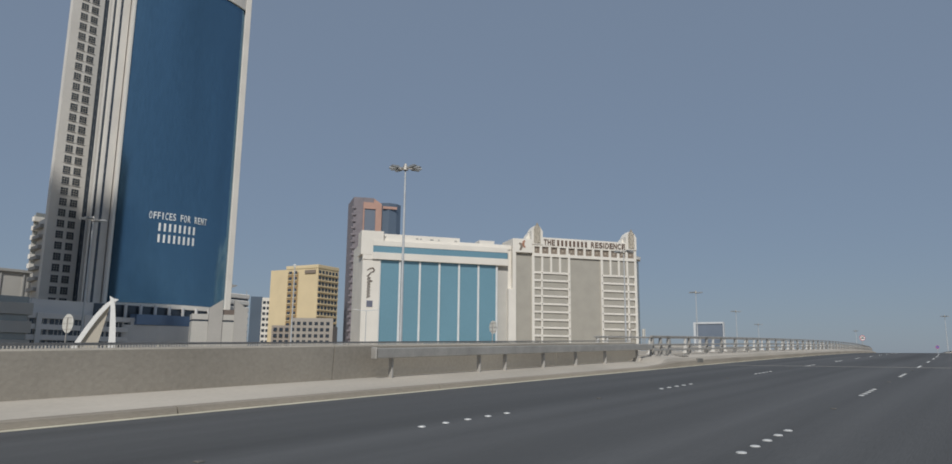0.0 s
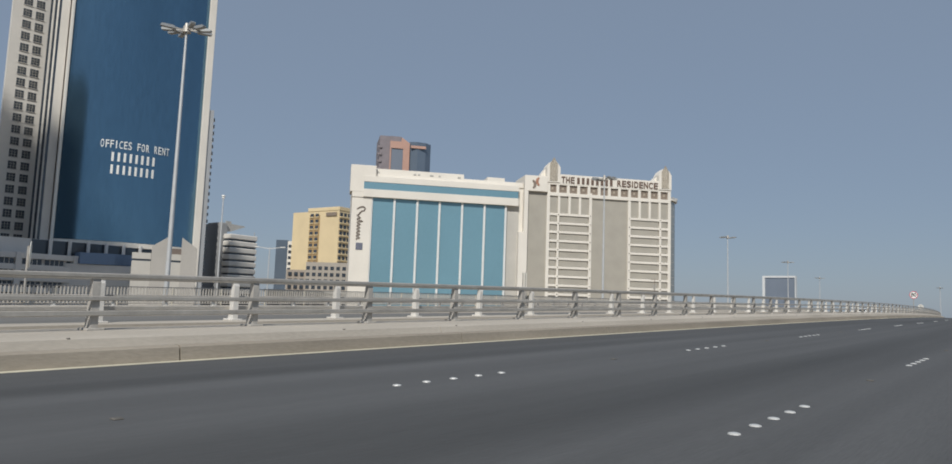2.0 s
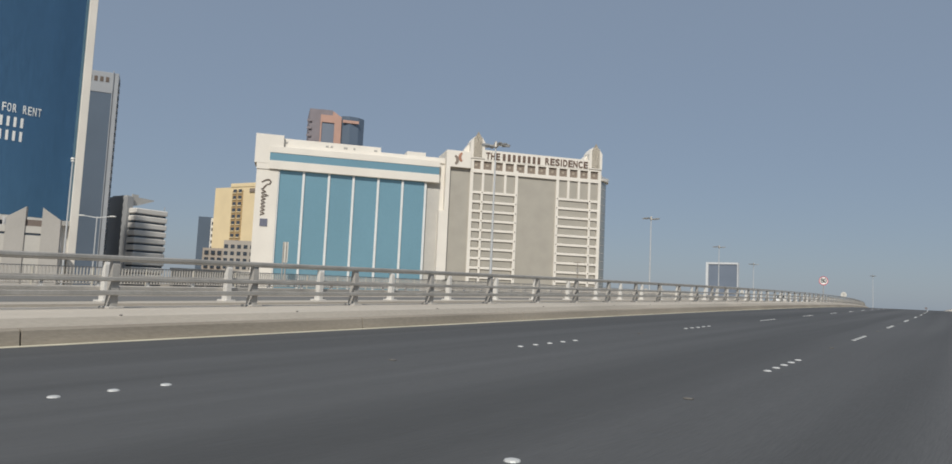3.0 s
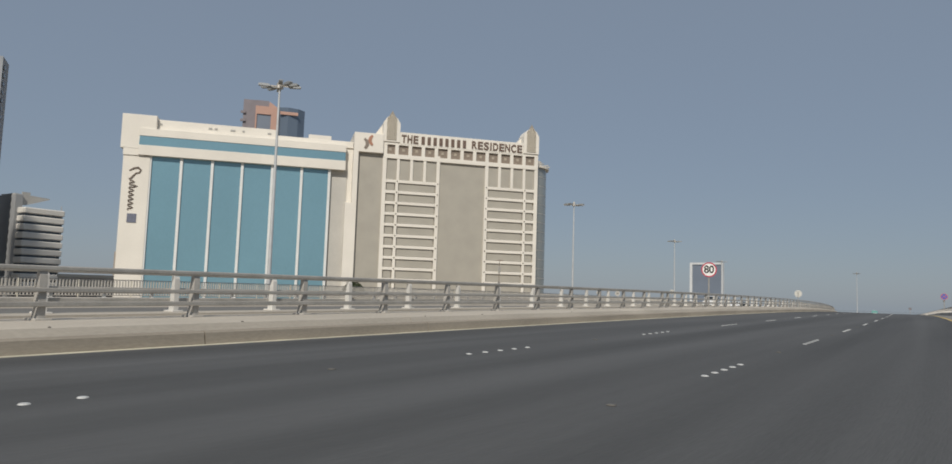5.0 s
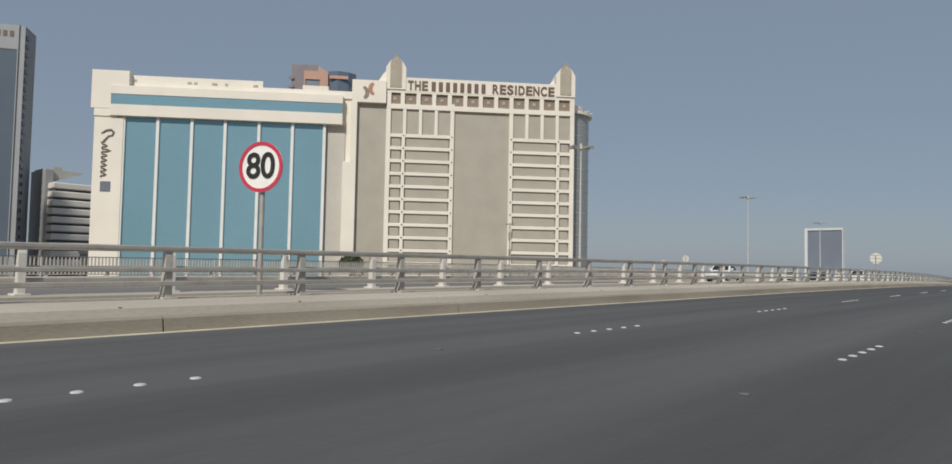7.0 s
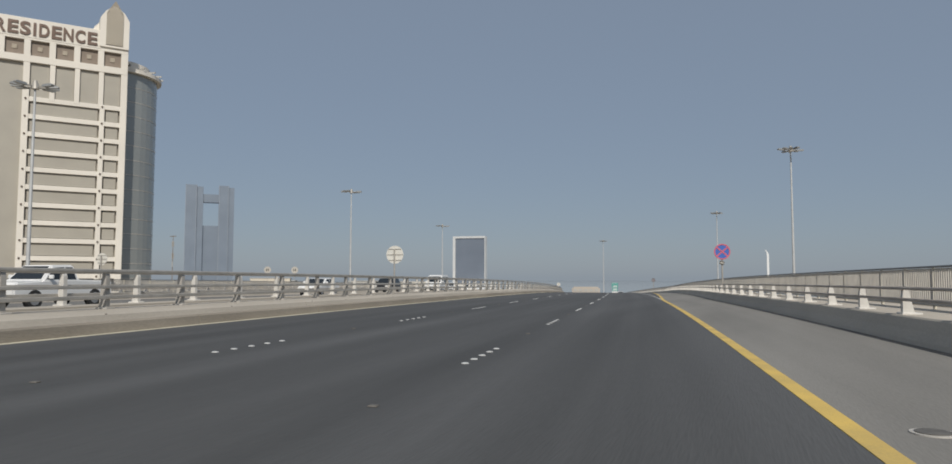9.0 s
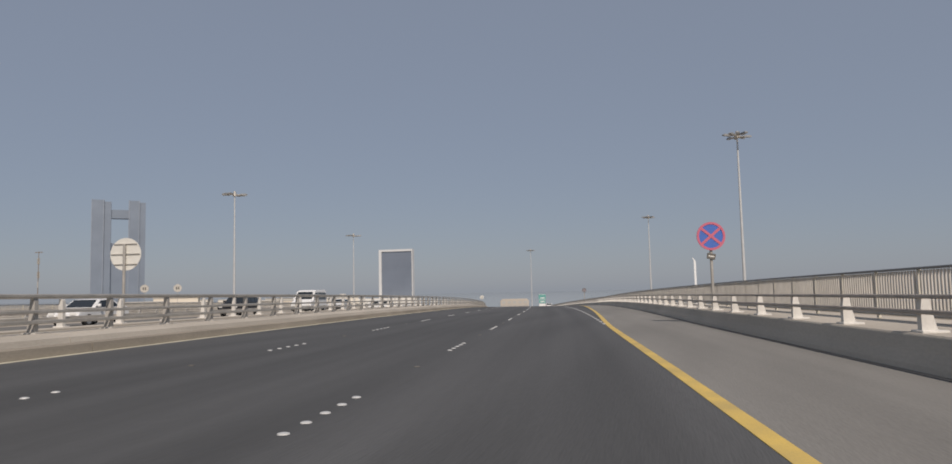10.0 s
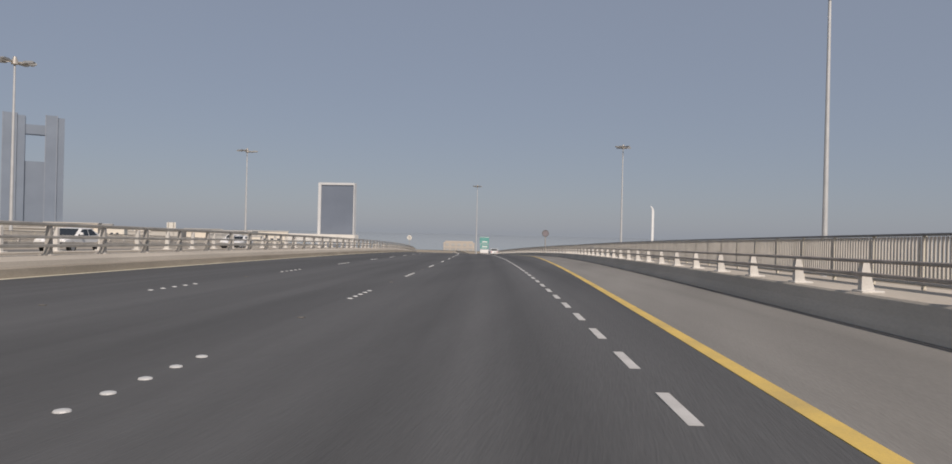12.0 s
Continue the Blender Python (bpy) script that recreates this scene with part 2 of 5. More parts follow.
def boxes(*rows, bevel=0.0):
    bm = bmesh.new()
    for r in rows:
        box(bm, *r, bevel=bevel)
    return bm


def prism(bm, pts, place, a, b):
    """A prism on the outline pts, from a to b; place(u, v, w) gives the point."""
    lo, hi = [bm.verts.new(place(u, v, a)) for u, v in pts], [bm.verts.new(place(u, v, b)) for u, v in pts]
    bm.faces.new(lo[::-1])
    bm.faces.new(hi)
    for i in range(len(pts)):
        j = (i + 1) % len(pts)
        bm.faces.new((lo[i], lo[j], hi[j], hi[i]))
    bmesh.ops.recalc_face_normals(bm, faces=bm.faces)
    return bm


def ribbon(line, half, place, a, b):
    """A flat stroke of one piece along a bent line of points; half: its half width, or one for each point."""
    n = len(line)
    half = half if isinstance(half, list) else [half] * n
    left, right = [], []
    for i, (u, v) in enumerate(line):
        (u0, v0), (u1, v1) = line[max(i - 1, 0)], line[min(i + 1, n - 1)]
        d = math.hypot(u1 - u0, v1 - v0)
        nu, nv = -(v1 - v0) / d * half[i], (u1 - u0) / d * half[i]
        left.append((u + nu, v + nv))
        right.append((u - nu, v - nv))
    bm = bmesh.new()
    rings = [[bm.verts.new(place(*q, w)) for q, w in ((p, a), (r, a), (r, b), (p, b))] for p, r in zip(left, right)]
    for c, e in zip(rings, rings[1:]):
        for i in range(4):
            j = (i + 1) % 4
            bm.faces.new((c[i], c[j], e[j], e[i]))
    bm.faces.new(rings[0])
    bm.faces.new(rings[-1])
    bmesh.ops.recalc_face_normals(bm, faces=bm.faces)
    return bm


def tube(bm, x, y, z0, z1, r0, r1=None, n=12):
    r1 = r0 if r1 is None else r1
    lo = [bm.verts.new((x + r0 * math.cos(a), y + r0 * math.sin(a), z0)) for a in [2 * math.pi * i / n for i in range(n)]]
    hi = [bm.verts.new((x + r1 * math.cos(a), y + r1 * math.sin(a), z1)) for a in [2 * math.pi * i / n for i in range(n)]]
    bm.faces.new(lo[::-1])
    bm.faces.new(hi)
    for i in range(n):
        j = (i + 1) % n
        bm.faces.new((lo[i], lo[j], hi[j], hi[i]))
    return bm


def disc(bm, r, y0, y1, n=40, r0=0.0):
    """A disc facing -y between two depths; with r0 a ring."""
    a = [2 * math.pi * i / n for i in range(n)]
    rings = []
    for rad, y in ((r, y0), (r, y1)) if r0 == 0 else ((r0, y1), (r0, y0), (r, y0), (r, y1)):
        rings.append([bm.verts.new((rad * math.cos(t), y, rad * math.sin(t))) for t in a])
    if r0 == 0:
        bm.faces.new(rings[0])
        bm.faces.new(rings[1][::-1])
    pairs = list(zip(rings, rings[1:])) + ([(rings[-1], rings[0])] if r0 else [])
    for p, q in pairs:
        for i in range(n):
            j = (i + 1) % n
            bm.faces.new((p[i], p[j], q[j], q[i]))
    bmesh.ops.recalc_face_normals(bm, faces=bm.faces)
    return bm


def lettering(name, text, mat, parent, m, size, depth=0.05, label="", spacing=1.0, width=None, bold=0.0):
    c = bpy.data.curves.new(name, 'FONT')
    c.body, c.size, c.extrude, c.align_x, c.align_y = text, size, depth, 'CENTER', 'CENTER'
    c.space_character, c.offset = spacing, bold
    tmp = new("tmp", c)
    me = bpy.data.meshes.new_from_object(tmp.evaluated_get(bpy.context.evaluated_depsgraph_get()))
    bpy.data.objects.remove(tmp)
    me.materials.clear()
    me.materials.append(mat)
    if width:
        xs = [v.co.x for v in me.vertices]
        k = width / (max(xs) - min(xs))
        for v in me.vertices:
            v.co.x *= k
    ob = new(name, me)
    ob.parent = parent
    ob.matrix_basis = m
    return tagged(ob, label=label)


def rx(y):
    return KH * y * y / 2 + KH3 * y ** 3 / 6


def rz(y):
    """Height of the carriageway: the viaduct's hump, levelling out at its feet."""
    return max(G0 * y - KV * y * y / 2, -4.9)


def P(y, lat, h):
    return Vector((rx(y) + lat, y, rz(y) + h))


def at_road(y, lat, h=0.0):
    """The pose of a thing on the road at y: its own y runs along the road."""
    slope = KH * y + KH3 * y * y / 2
    return Matrix.Translation(P(y, lat, h)) @ Matrix.Rotation(-math.atan(slope), 4, 'Z')


def flare(y):
    """By how much the right edge has moved out for the slip lane."""
    t = y - 216
    return min(0.0198 * (t + math.sqrt(t * t + 8)) * (1 + 0.0035 * max(0.0, t - 30)), 4.2) if t > -60 else 0.0


def sweep(bm, outline, y0, y1, step=4.0, moved=None):
    """A closed outline of (lat, h) carried along the road."""
    n = max(1, math.ceil((y1 - y0) / step))
    rings = []
    for i in range(n + 1):
        y = y0 + (y1 - y0) * i / n
        o = moved(y) if moved else 0.0
        rings.append([bm.verts.new(P(y, lat + o, h)) for lat, h in outline])
    for a, b in zip(rings, rings[1:]):
        for i in range(len(outline)):
            j = (i + 1) % len(outline)
            bm.faces.new((a[i], a[j], b[j], b[i]))
    bm.faces.new(rings[0][::-1])
    bm.faces.new(rings[-1])
    bmesh.ops.recalc_face_normals(bm, faces=bm.faces)
    return bm


def swept(name, outline, y0, y1, mat, parent=None, step=4.0, moved=None, label="", kind=""):
    return part(name, sweep(bmesh.new(), outline, y0, y1, step, moved), mat, parent, label, kind)

# ---- the viaduct and the ground ----
Y0, Y1 = -120, 520


OPP = -0.22


def carried(bm, outline, y0, y1, step=4.0):
    """A closed outline of (lat, h, share of the flare) carried along the road."""
    n = max(1, math.ceil((y1 - y0) / step))
    rings = []
    for i in range(n + 1):
        y = y0 + (y1 - y0) * i / n
        rings.append([bm.verts.new(P(y, lat + k * flare(y), h)) for lat, h, k in outline])
    for a, b in zip(rings, rings[1:]):
        for i in range(len(outline)):
            j = (i + 1) % len(outline)
            bm.faces.new((a[i], a[j], b[j], b[i]))
    bm.faces.new(rings[0][::-1])
    bm.faces.new(rings[-1])
    bmesh.ops.recalc_face_normals(bm, faces=bm.faces)
    return along(bm)


def along(bm):
    """UV in metres: across the road and along it."""
    uv = bm.loops.layers.uv.verify()
    for f in bm.faces:
        for lp in f.loops:
            c = lp.vert.co
            lp[uv].uv = (c.x - rx(c.y), c.y)
    return bm


def structure(name, bm, mat, label, category=""):
    return tagged(part(name, bm, mat), label=label, category=category or name, kind="structure")


structure("ground", boxes((-4500, 4500, -4500, 4500, -9, -5)), SAND, "flat sandy ground of the city far below the viaduct", "ground")
structure("water", boxes((-4400, 4400, 560, 4400, -4.9, -4.8)), WATER, "calm grey sea water of the bay in haze", "water")
structure("street", boxes((-62, -44, -300, 555, -4.96, -4.92)), STREET, "dark asphalt street running beside the viaduct", "street")
structure("road", carried(bmesh.new(), [(-9.42, -1.2, 0), (-9.42, 0, 0), (1.6, 0, 1), (1.6, -1.2, 1)], Y0, Y1), ASPHALT, "dark worn asphalt carriageway over the viaduct", "road")
structure("shoulder", carried(bmesh.new(), [(1.6, -1.2, 1), (1.6, 0, 1), (4.25, 0, 1), (4.25, -1.2, 1)], Y0, Y1), SHOULDER, "pale grey asphalt hard shoulder beside the wall", "shoulder")
structure("opposite_road", along(sweep(bmesh.new(), [(-31.3, -1.4), (-31.3, OPP), (-13.54, -0.04), (-13.54, -1.4)], Y0, Y1)), OLDASPHALT, "dark asphalt carriageway of the opposite direction", "road")

# thin strip, darker than the shoulder, where the parapet starts
structure("gutter", carried(bmesh.new(), [(4.17, -0.01, 1), (4.17, 0.004, 1), (4.258, 0.012, 1), (4.258, -0.01, 1)], Y0, Y1), FOOTSTRIP, "narrow dark strip at the foot of the parapet", "gutter")

# painted edge lines and the joint across the deck
structure("edge_line", carried(bmesh.new(), [(1.50, -0.01, 1), (1.50, 0.005, 1), (1.66, 0.005, 1), (1.66, -0.01, 1)], Y0, Y1), YELLOW, "broad yellow edge line along the hard shoulder", "road line")
structure("edge_line", sweep(bmesh.new(), [(-9.42, -0.01), (-9.42, 0.005), (-9.27, 0.005), (-9.27, -0.01)], Y0, Y1), PALEYEL, "narrow faded yellow edge line along the kerb", "road line")
for y in (29.7,):
    bm = bmesh.new()
    for a, b in ((-9.2, 1.4), (1.8, 4.2)):
        vs = [bm.verts.new(P(yy, lat, h)) for h in (-0.02, 0.004) for yy, lat in ((y, a), (y, b), (y + 0.35, b), (y + 0.35, a))]
        for q in ((3, 2, 1, 0), (4, 5, 6, 7), (0, 1, 5, 4), (1, 2, 6, 5), (2, 3, 7, 6), (3, 0, 4, 7)):
            bm.faces.new([vs[i] for i in q])
    structure("expansion_joint", bm, SHOULDER, "pale concrete expansion joint across the deck", "joint")

# the median: kerb stones, sloping coping and flat top, the mirror of itself on the far side
median = empty("median", label="low concrete median with sloping sides between the carriageways", category="median", kind="structure")
MIRROR = -22.97
kerb_low = [(-9.42, -0.5), (-9.42, 0.0), (-9.45, 0.09), (-9.49, 0.10), (-9.62, 0.105), (-9.62, -0.5)]
kerb_full = [(-9.42, -0.5), (-9.42, 0.0), (-9.452, 0.185), (-9.485, 0.205), (-9.62, 0.21), (-9.62, -0.5)]


def kerb(y0, y1, a, b, mirror=False):
    bm = bmesh.new()
    rings = []
    n = max(1, round((y1 - y0) / 3))
    for i in range(n + 1):
        f = i / n
        y = y0 + (y1 - y0) * f
        rings.append([bm.verts.new(P(y, MIRROR - la if mirror else la, ha + (hb - ha) * f)) for (la, ha), (lb, hb) in zip(a, b)])
    for p, q in zip(rings, rings[1:]):
        for i in range(len(a)):
            j = (i + 1) % len(a)
            bm.faces.new((p[i], p[j], q[j], q[i]))
    bm.faces.new(rings[0])
    bm.faces.new(rings[-1])
    bmesh.ops.recalc_face_normals(bm, faces=bm.faces)
    return bm


y = Y0
while y < Y1:
    step = 6.0 if y + 6.0 <= 24.01 or y >= 26.6 else 26.72 - y
    a = kerb_low if y < 26.6 else kerb_full
    b = kerb_low if y + step < 26.6 else kerb_full
    part("kerb_stone", kerb(y + 0.012, y + step - 0.012, a, b), KERB, median)
    part("kerb_stone", kerb(y + 0.012, y + step - 0.012, a, b, True), KERB, median)
    y += step
for k, (ya, yb, prof) in enumerate([(Y0, 24.9, [(-9.63, -0.5), (-9.63, 0.10), (-10.5, 0.24), (-11.25, 0.24), (-11.25, -0.5)])]):
    swept("coping", prof, ya, yb, COPING, median, label="pale concrete strip in front of the wall")
low = [(-9.63, -0.5), (-9.63, 0.10), (-9.67, 0.11), (-9.74, 0.12), (-10.2, 0.20), (-11.0, 0.24), (-11.0, -0.5)]
high = [(-9.63, -0.5), (-9.63, 0.21), (-9.67, 0.325), (-9.74, 0.345), (-10.2, 0.395), (-11.0, 0.395), (-11.0, -0.5)]
bm = bmesh.new()
rings = []
for i in range(7):
    f = i / 6
    e = f * f * (3 - 2 * f)
    rings.append([bm.verts.new(P(24.92 + 1.38 * f, a + (c - a) * e, b + (d - b) * e)) for (a, b), (c, d) in zip(low, high)])
for p, q in zip(rings, rings[1:]):
    for i in range(7):
        bm.faces.new((p[i], p[(i + 1) % 7], q[(i + 1) % 7], q[i]))
bm.faces.new(rings[0])
bm.faces.new(rings[-1])
bmesh.ops.recalc_face_normals(bm, faces=bm.faces)
part("coping", bm, COPING, median, "rising end of the coping")
y = 26.3
while y < Y1:
    e = min(y + 12.0, Y1)
    swept("coping", [(-9.63, -0.5), (-9.63, 0.21), (-9.67, 0.325), (-9.74, 0.345), (-10.2, 0.395), (-11.0, 0.395), (-11.0, -0.5)], y + 0.01, e - 0.01, COPING, median)
    swept("coping", [(MIRROR - a, b) for a, b in ((-9.63, -0.5), (-9.63, 0.21), (-9.67, 0.325), (-9.74, 0.345), (-10.2, 0.395), (-11.1, 0.395), (-11.1, -0.5))], y + 0.01, e - 0.01, COPING, median)
    y = e
swept("drain", [(-11.0, -0.5), (-11.0, 0.30), (-11.87, 0.30), (-11.87, -0.5)], 26.0, Y1, KERB, median, label="recessed strip between the two copings")
# recess blocks set in the coping near its start
part("mortar_patch", boxes((-0.03, 0.03, -0.37, 0.37, 0, 0.16), bevel=0.008), PATCH, median, "dark grey mortar patch", m=at_road(29.46, -9.46, 0.112))
part("mortar_patch", boxes((-0.16, 0.16, -0.35, 0.35, 0, 0.045), bevel=0.008), PATCH, median, "dark grey mortar patch", m=at_road(28.65, -9.93, 0.355))

# small drain holes along the upper edge of the coping
rnd = random.Random(17)
hole = None
for i in range(40):
    m = at_road(38.6 + 4.2 * i + rnd.uniform(-0.9, 0.9), -9.70, 0.325)
    if hole is None:
        hole = part("drain_hole", boxes((-0.01, 0.02, -0.02, 0.02, -0.02, 0.02), bevel=0.005), MARKER, median, "small dark drain hole", m=m)
    else:
        again(hole, "drain_hole", m, median)

# the solid wall before the railing starts
bm = bmesh.new()
wall = empty("wall_median", label="plain grey concrete wall with upright joints", category="wall", kind="structure")
y = Y0
while y < 25.9:
    e = min(y + 9.3, 25.8) if y + 9.3 < 20 else 25.8
    swept("panel", [(-10.78, 0.2), (-10.74, 0.90), (-10.78, 0.93), (-11.2, 0.93), (-11.2, 0.2)], y + 0.012, e - 0.012, WALLCON, wall)
    y = e if e < 25.7 else 99
swept("rail", [(-11.05, 0.97), (-11.05, 1.0), (-11.0, 1.0), (-11.0, 0.97)], Y0, 25.8, CAP, wall, label="thin dark handrail on the wall")

# ---- railings ----


def rail_bar(bm, lat, h, half_w, half_h, y0, y1, k=0.0):
    c = min(half_w, half_h) * 0.45
    o = [(lat - half_w + c, h - half_h), (lat + half_w - c, h - half_h), (lat + half_w, h - half_h + c), (lat + half_w, h + half_h - c),
         (lat + half_w - c, h + half_h), (lat - half_w + c, h + half_h), (lat - half_w, h + half_h - c), (lat - half_w, h - half_h + c)]
    return carried(bm, [(a, b, k) for a, b in o], y0, y1)


def railing(label, lat, side, ys, rails, post_mat, height, base_h, k=0.0, heel=False, rail_mat=GALV):
    """side: +1 where the traffic passes on its +x side."""
    top = empty("bridge_railing", label=label, category="railing")
    first = None
    for y in ys:
        m = at_road(y, lat + k * flare(y), base_h)
        if first is None:
            if heel:
                shape = prism(bmesh.new(), [(-0.07, 0.02), (0.11, 0.02), (0.10, 0.07), (0.06, 0.24), (0.025, height), (-0.05, height), (-0.07, 0.3)], lambda u, v, w: (u, w, v), -0.055, 0.055)
                first = part("post", shape, post_mat, top, m=m)
                first_plate = part("base_plate", boxes((-0.11, 0.20, -0.15, 0.15, -0.01, 0.03), bevel=0.008), post_mat, first)
            else:
                shape = prism(bmesh.new(), [(-0.115, 0.02), (0.06, 0.02), (0.05, height - 0.05), (0.03, height), (-0.045, height), (-0.06, height * 0.8), (-0.085, height * 0.35)], lambda u, v, w: (u, w, v), -0.055, 0.055)
                first = part("post", shape, post_mat, top, m=m)
                first_plate = part("base_plate", boxes((-0.18, 0.13, -0.12, 0.12, -0.01, 0.025), bevel=0.006), post_mat, first)
        else:
            o = again(first, "post", m, top)
            again(first_plate, "base_plate", Matrix(), o)
    for dl, h, hw, hh in rails:
        part("rail", rail_bar(bmesh.new(), lat + dl * side, h, hw, hh, ys[0] - 0.2, ys[-1] + 0.9, k), rail_mat, top)
    return top


BARS = [(0.10, 0.63, 0.025, 0.038), (0.085, 0.835, 0.025, 0.033), (0.03, 1.155, 0.05, 0.036)]
railing("weathered grey steel railing with tapered posts on the median", -10.42, 1, [26.7, 27.6, 28.5] + [31.15 + 2.55 * i - 2.55 for i in range(41)] + [131.5 + 2.408 * i for i in range(160)], BARS, POSTGREY, 0.71, 0.40)
railing("pale painted steel railing with tapered posts facing the opposite carriageway", -12.55, -1, [26.3, 27.2] + [29.5 + 2.55 * i for i in range(40)] + [132.4 + 2.408 * i for i in range(160)], BARS, POSTWHITE, 0.71, 0.40)
SIDE = [(0.10, 0.675, 0.025, 0.028), (0.10, 0.86, 0.025, 0.026)]
railing("low two-bar steel railing with white tapered posts on the parapet", 4.62, -1, [-60.24 + 2.405 * i for i in range(230)], SIDE, POSTWHITE, 0.452, 0.42, 1.0, heel=True, rail_mat=RAILBROWN)
railing("low two-bar steel railing along the far parapet", -31.65, 1, [-60 + 2.35 * i for i in range(230)], [(a, b - 0.23, c, d) for a, b, c, d in SIDE], POSTWHITE, 0.44, 0.2, rail_mat=RAILBROWN)

# the beam that guards the wall's end
guard = empty("guard_rail", label="grey steel beam guard rail on short posts before the railing", category="guard rail")
swept("beam", [(-10.42, 0.65), (-10.31, 0.65), (-10.295, 0.665), (-10.295, 0.845), (-10.31, 0.86), (-10.42, 0.86)], 11.0, 26.3, GALV, guard, step=2)
for y in (11.6, 14.9, 16.11, 18.17, 20.22, 22.4, 25.2):
    part("post", boxes((-0.05, 0.05, -0.025, 0.025, 0.0, 0.46), bevel=0.005), POSTGREY, guard, m=at_road(y, -10.46, 0.2))
part("end_cap", boxes((-0.08, 0.08, -0.05, 0.0, 0.63, 0.88), bevel=0.02), GALV, guard, m=at_road(10.98, -10.36, 0.0))
part("bracket", boxes((-0.06, 0.06, 0.0, 0.14, 0.64, 0.88), bevel=0.02), POSTGREY, guard, m=at_road(26.3, -10.36, 0.0))
# buffer blocks where the coping starts
for y in (25.35,):
    bm = bmesh.new()
    prism(bm, [(-0.13, 0), (0.11, 0), (0.13, 0.13), (0.0, 0.15)], lambda u, v, w: (w, u, v), -0.15, 0.15)
    tagged(part("concrete_block", bm, COPING, m=at_road(y, -10.5, 0.22)), label="small broken concrete block on the median", category="block")

# ---- right parapet, walkway and fence ----
structure("wall_parapet", carried(bmesh.new(), [(4.25, -1.2, 1), (4.25, 0, 1), (4.28, 0.08, 1), (4.36, 0.22, 1), (4.43, 0.39, 1), (4.46, 0.42, 1), (6.3, 0.44, 1), (6.3, -1.2, 1)], Y0, Y1), COPING, "pale concrete parapet with a walkway on top", "parapet")
structure("wall_parapet_far", sweep(bmesh.new(), [(-31.3, -1.4), (-31.3, OPP), (-31.45, 0.17), (-31.5, 0.2), (-33.6, 0.2), (-33.6, -1.4)], Y0, Y1), COPING, "pale concrete parapet of the opposite carriageway", "parapet")


def retaining(name, lat0, lat1, k):
    """A plain wall under the deck's edge, down to the ground."""
    bm = bmesh.new()
    rings = []
    for i in range(81):
        y = Y0 + (Y1 - Y0) * i / 80
        foot = min(-5.3 - rz(y), -1.4)
        rings.append([bm.verts.new(P(y, lat + k * flare(y), h)) for lat, h in ((lat0, -1.15), (lat1, -1.15), (lat1, foot), (lat0, foot))])
    for a, b in zip(rings, rings[1:]):
        for i in range(4):
            j = (i + 1) % 4
            bm.faces.new((a[i], a[j], b[j], b[i]))
    bm.faces.new(rings[0])
    bm.faces.new(rings[-1])
    bmesh.ops.recalc_face_normals(bm, faces=bm.faces)
    structure(name, bm, WALLCON, "plain concrete side wall under the viaduct deck", "wall")


retaining("wall_east", 5.7, 6.2, 1.0)
retaining("wall_west", -33.5, -33.0, 0.0)


def fence(label, lat, base, top_h, y0, y1, k, pitch, slat, mat, deep=0.03, bay=2.6):
    f = empty("slat_fence", label=label, category="fence")
    verts, faces = [], []
    y = y0
    while y < y1:
        q = at_road(y, lat + k * flare(y), base)
        i = len(verts)
        for z in (0.10, top_h - 0.03):
            for a, b in ((-deep, -slat), (deep, -slat), (deep, slat), (-deep, slat)):
                verts.append((q @ Vector((a, b, z)))[:])
        faces += [[i + j for j in g] for g in ((0, 1, 5, 4), (1, 2, 6, 5), (2, 3, 7, 6), (3, 0, 4, 7), (4, 5, 6, 7))]
        y += pitch
    me = bpy.data.meshes.new("slats")
    me.from_pydata(verts, [], faces)
    me.materials.append(mat)
    o = new("slats", me)
    o.parent = f
    tagged(o, kind="stuff")
    part("cap_rail", rail_bar(bmesh.new(), lat, base + top_h, 0.035, 0.02, y0, y1, k), CAP, f, "dark cap rail")
    part("bottom_rail", rail_bar(bmesh.new(), lat, base + 0.09, 0.03, 0.025, y0, y1, k), GALV, f)
    first = None
    y = y0
    while y < y1:
        m = at_road(y, lat + 0.02 + k * flare(y), base)
        if first is None:
            first = part("post", boxes((-0.03, 0.03, -0.022, 0.022, 0.0, top_h - 0.02), bevel=0.008), FENCEPOST, f, m=m)
        else:
            again(first, "post", m, f)
        y += bay
    return f


fence("beige steel slat fence with a dark cap along the walkway", 5.75, 0.44, 0.82, 59.97, Y1, 1.0, 0.1, 0.023, FENCE, 0.011, 1.5)
fence("pale steel slat fence along the far walkway", -33.2, 0.20, 0.84, -40, 420, 0.0, 0.15, 0.025, FENCE)

# round iron cover in the hard shoulder
cover = empty("drain_cover", at_road(181.35, 2.06), label="round dark iron drain cover in the hard shoulder", category="drain cover")
bm = bmesh.new()
tube(bm, 0, 0, -0.01, 0.008, 0.14, n=28)
part("frame", bm, POSTGREY, cover)
bm = bmesh.new()
tube(bm, 0, 0, 0.008, 0.014, 0.11, n=28)
part("lid", bm, MARKER, cover, "dark iron lid")

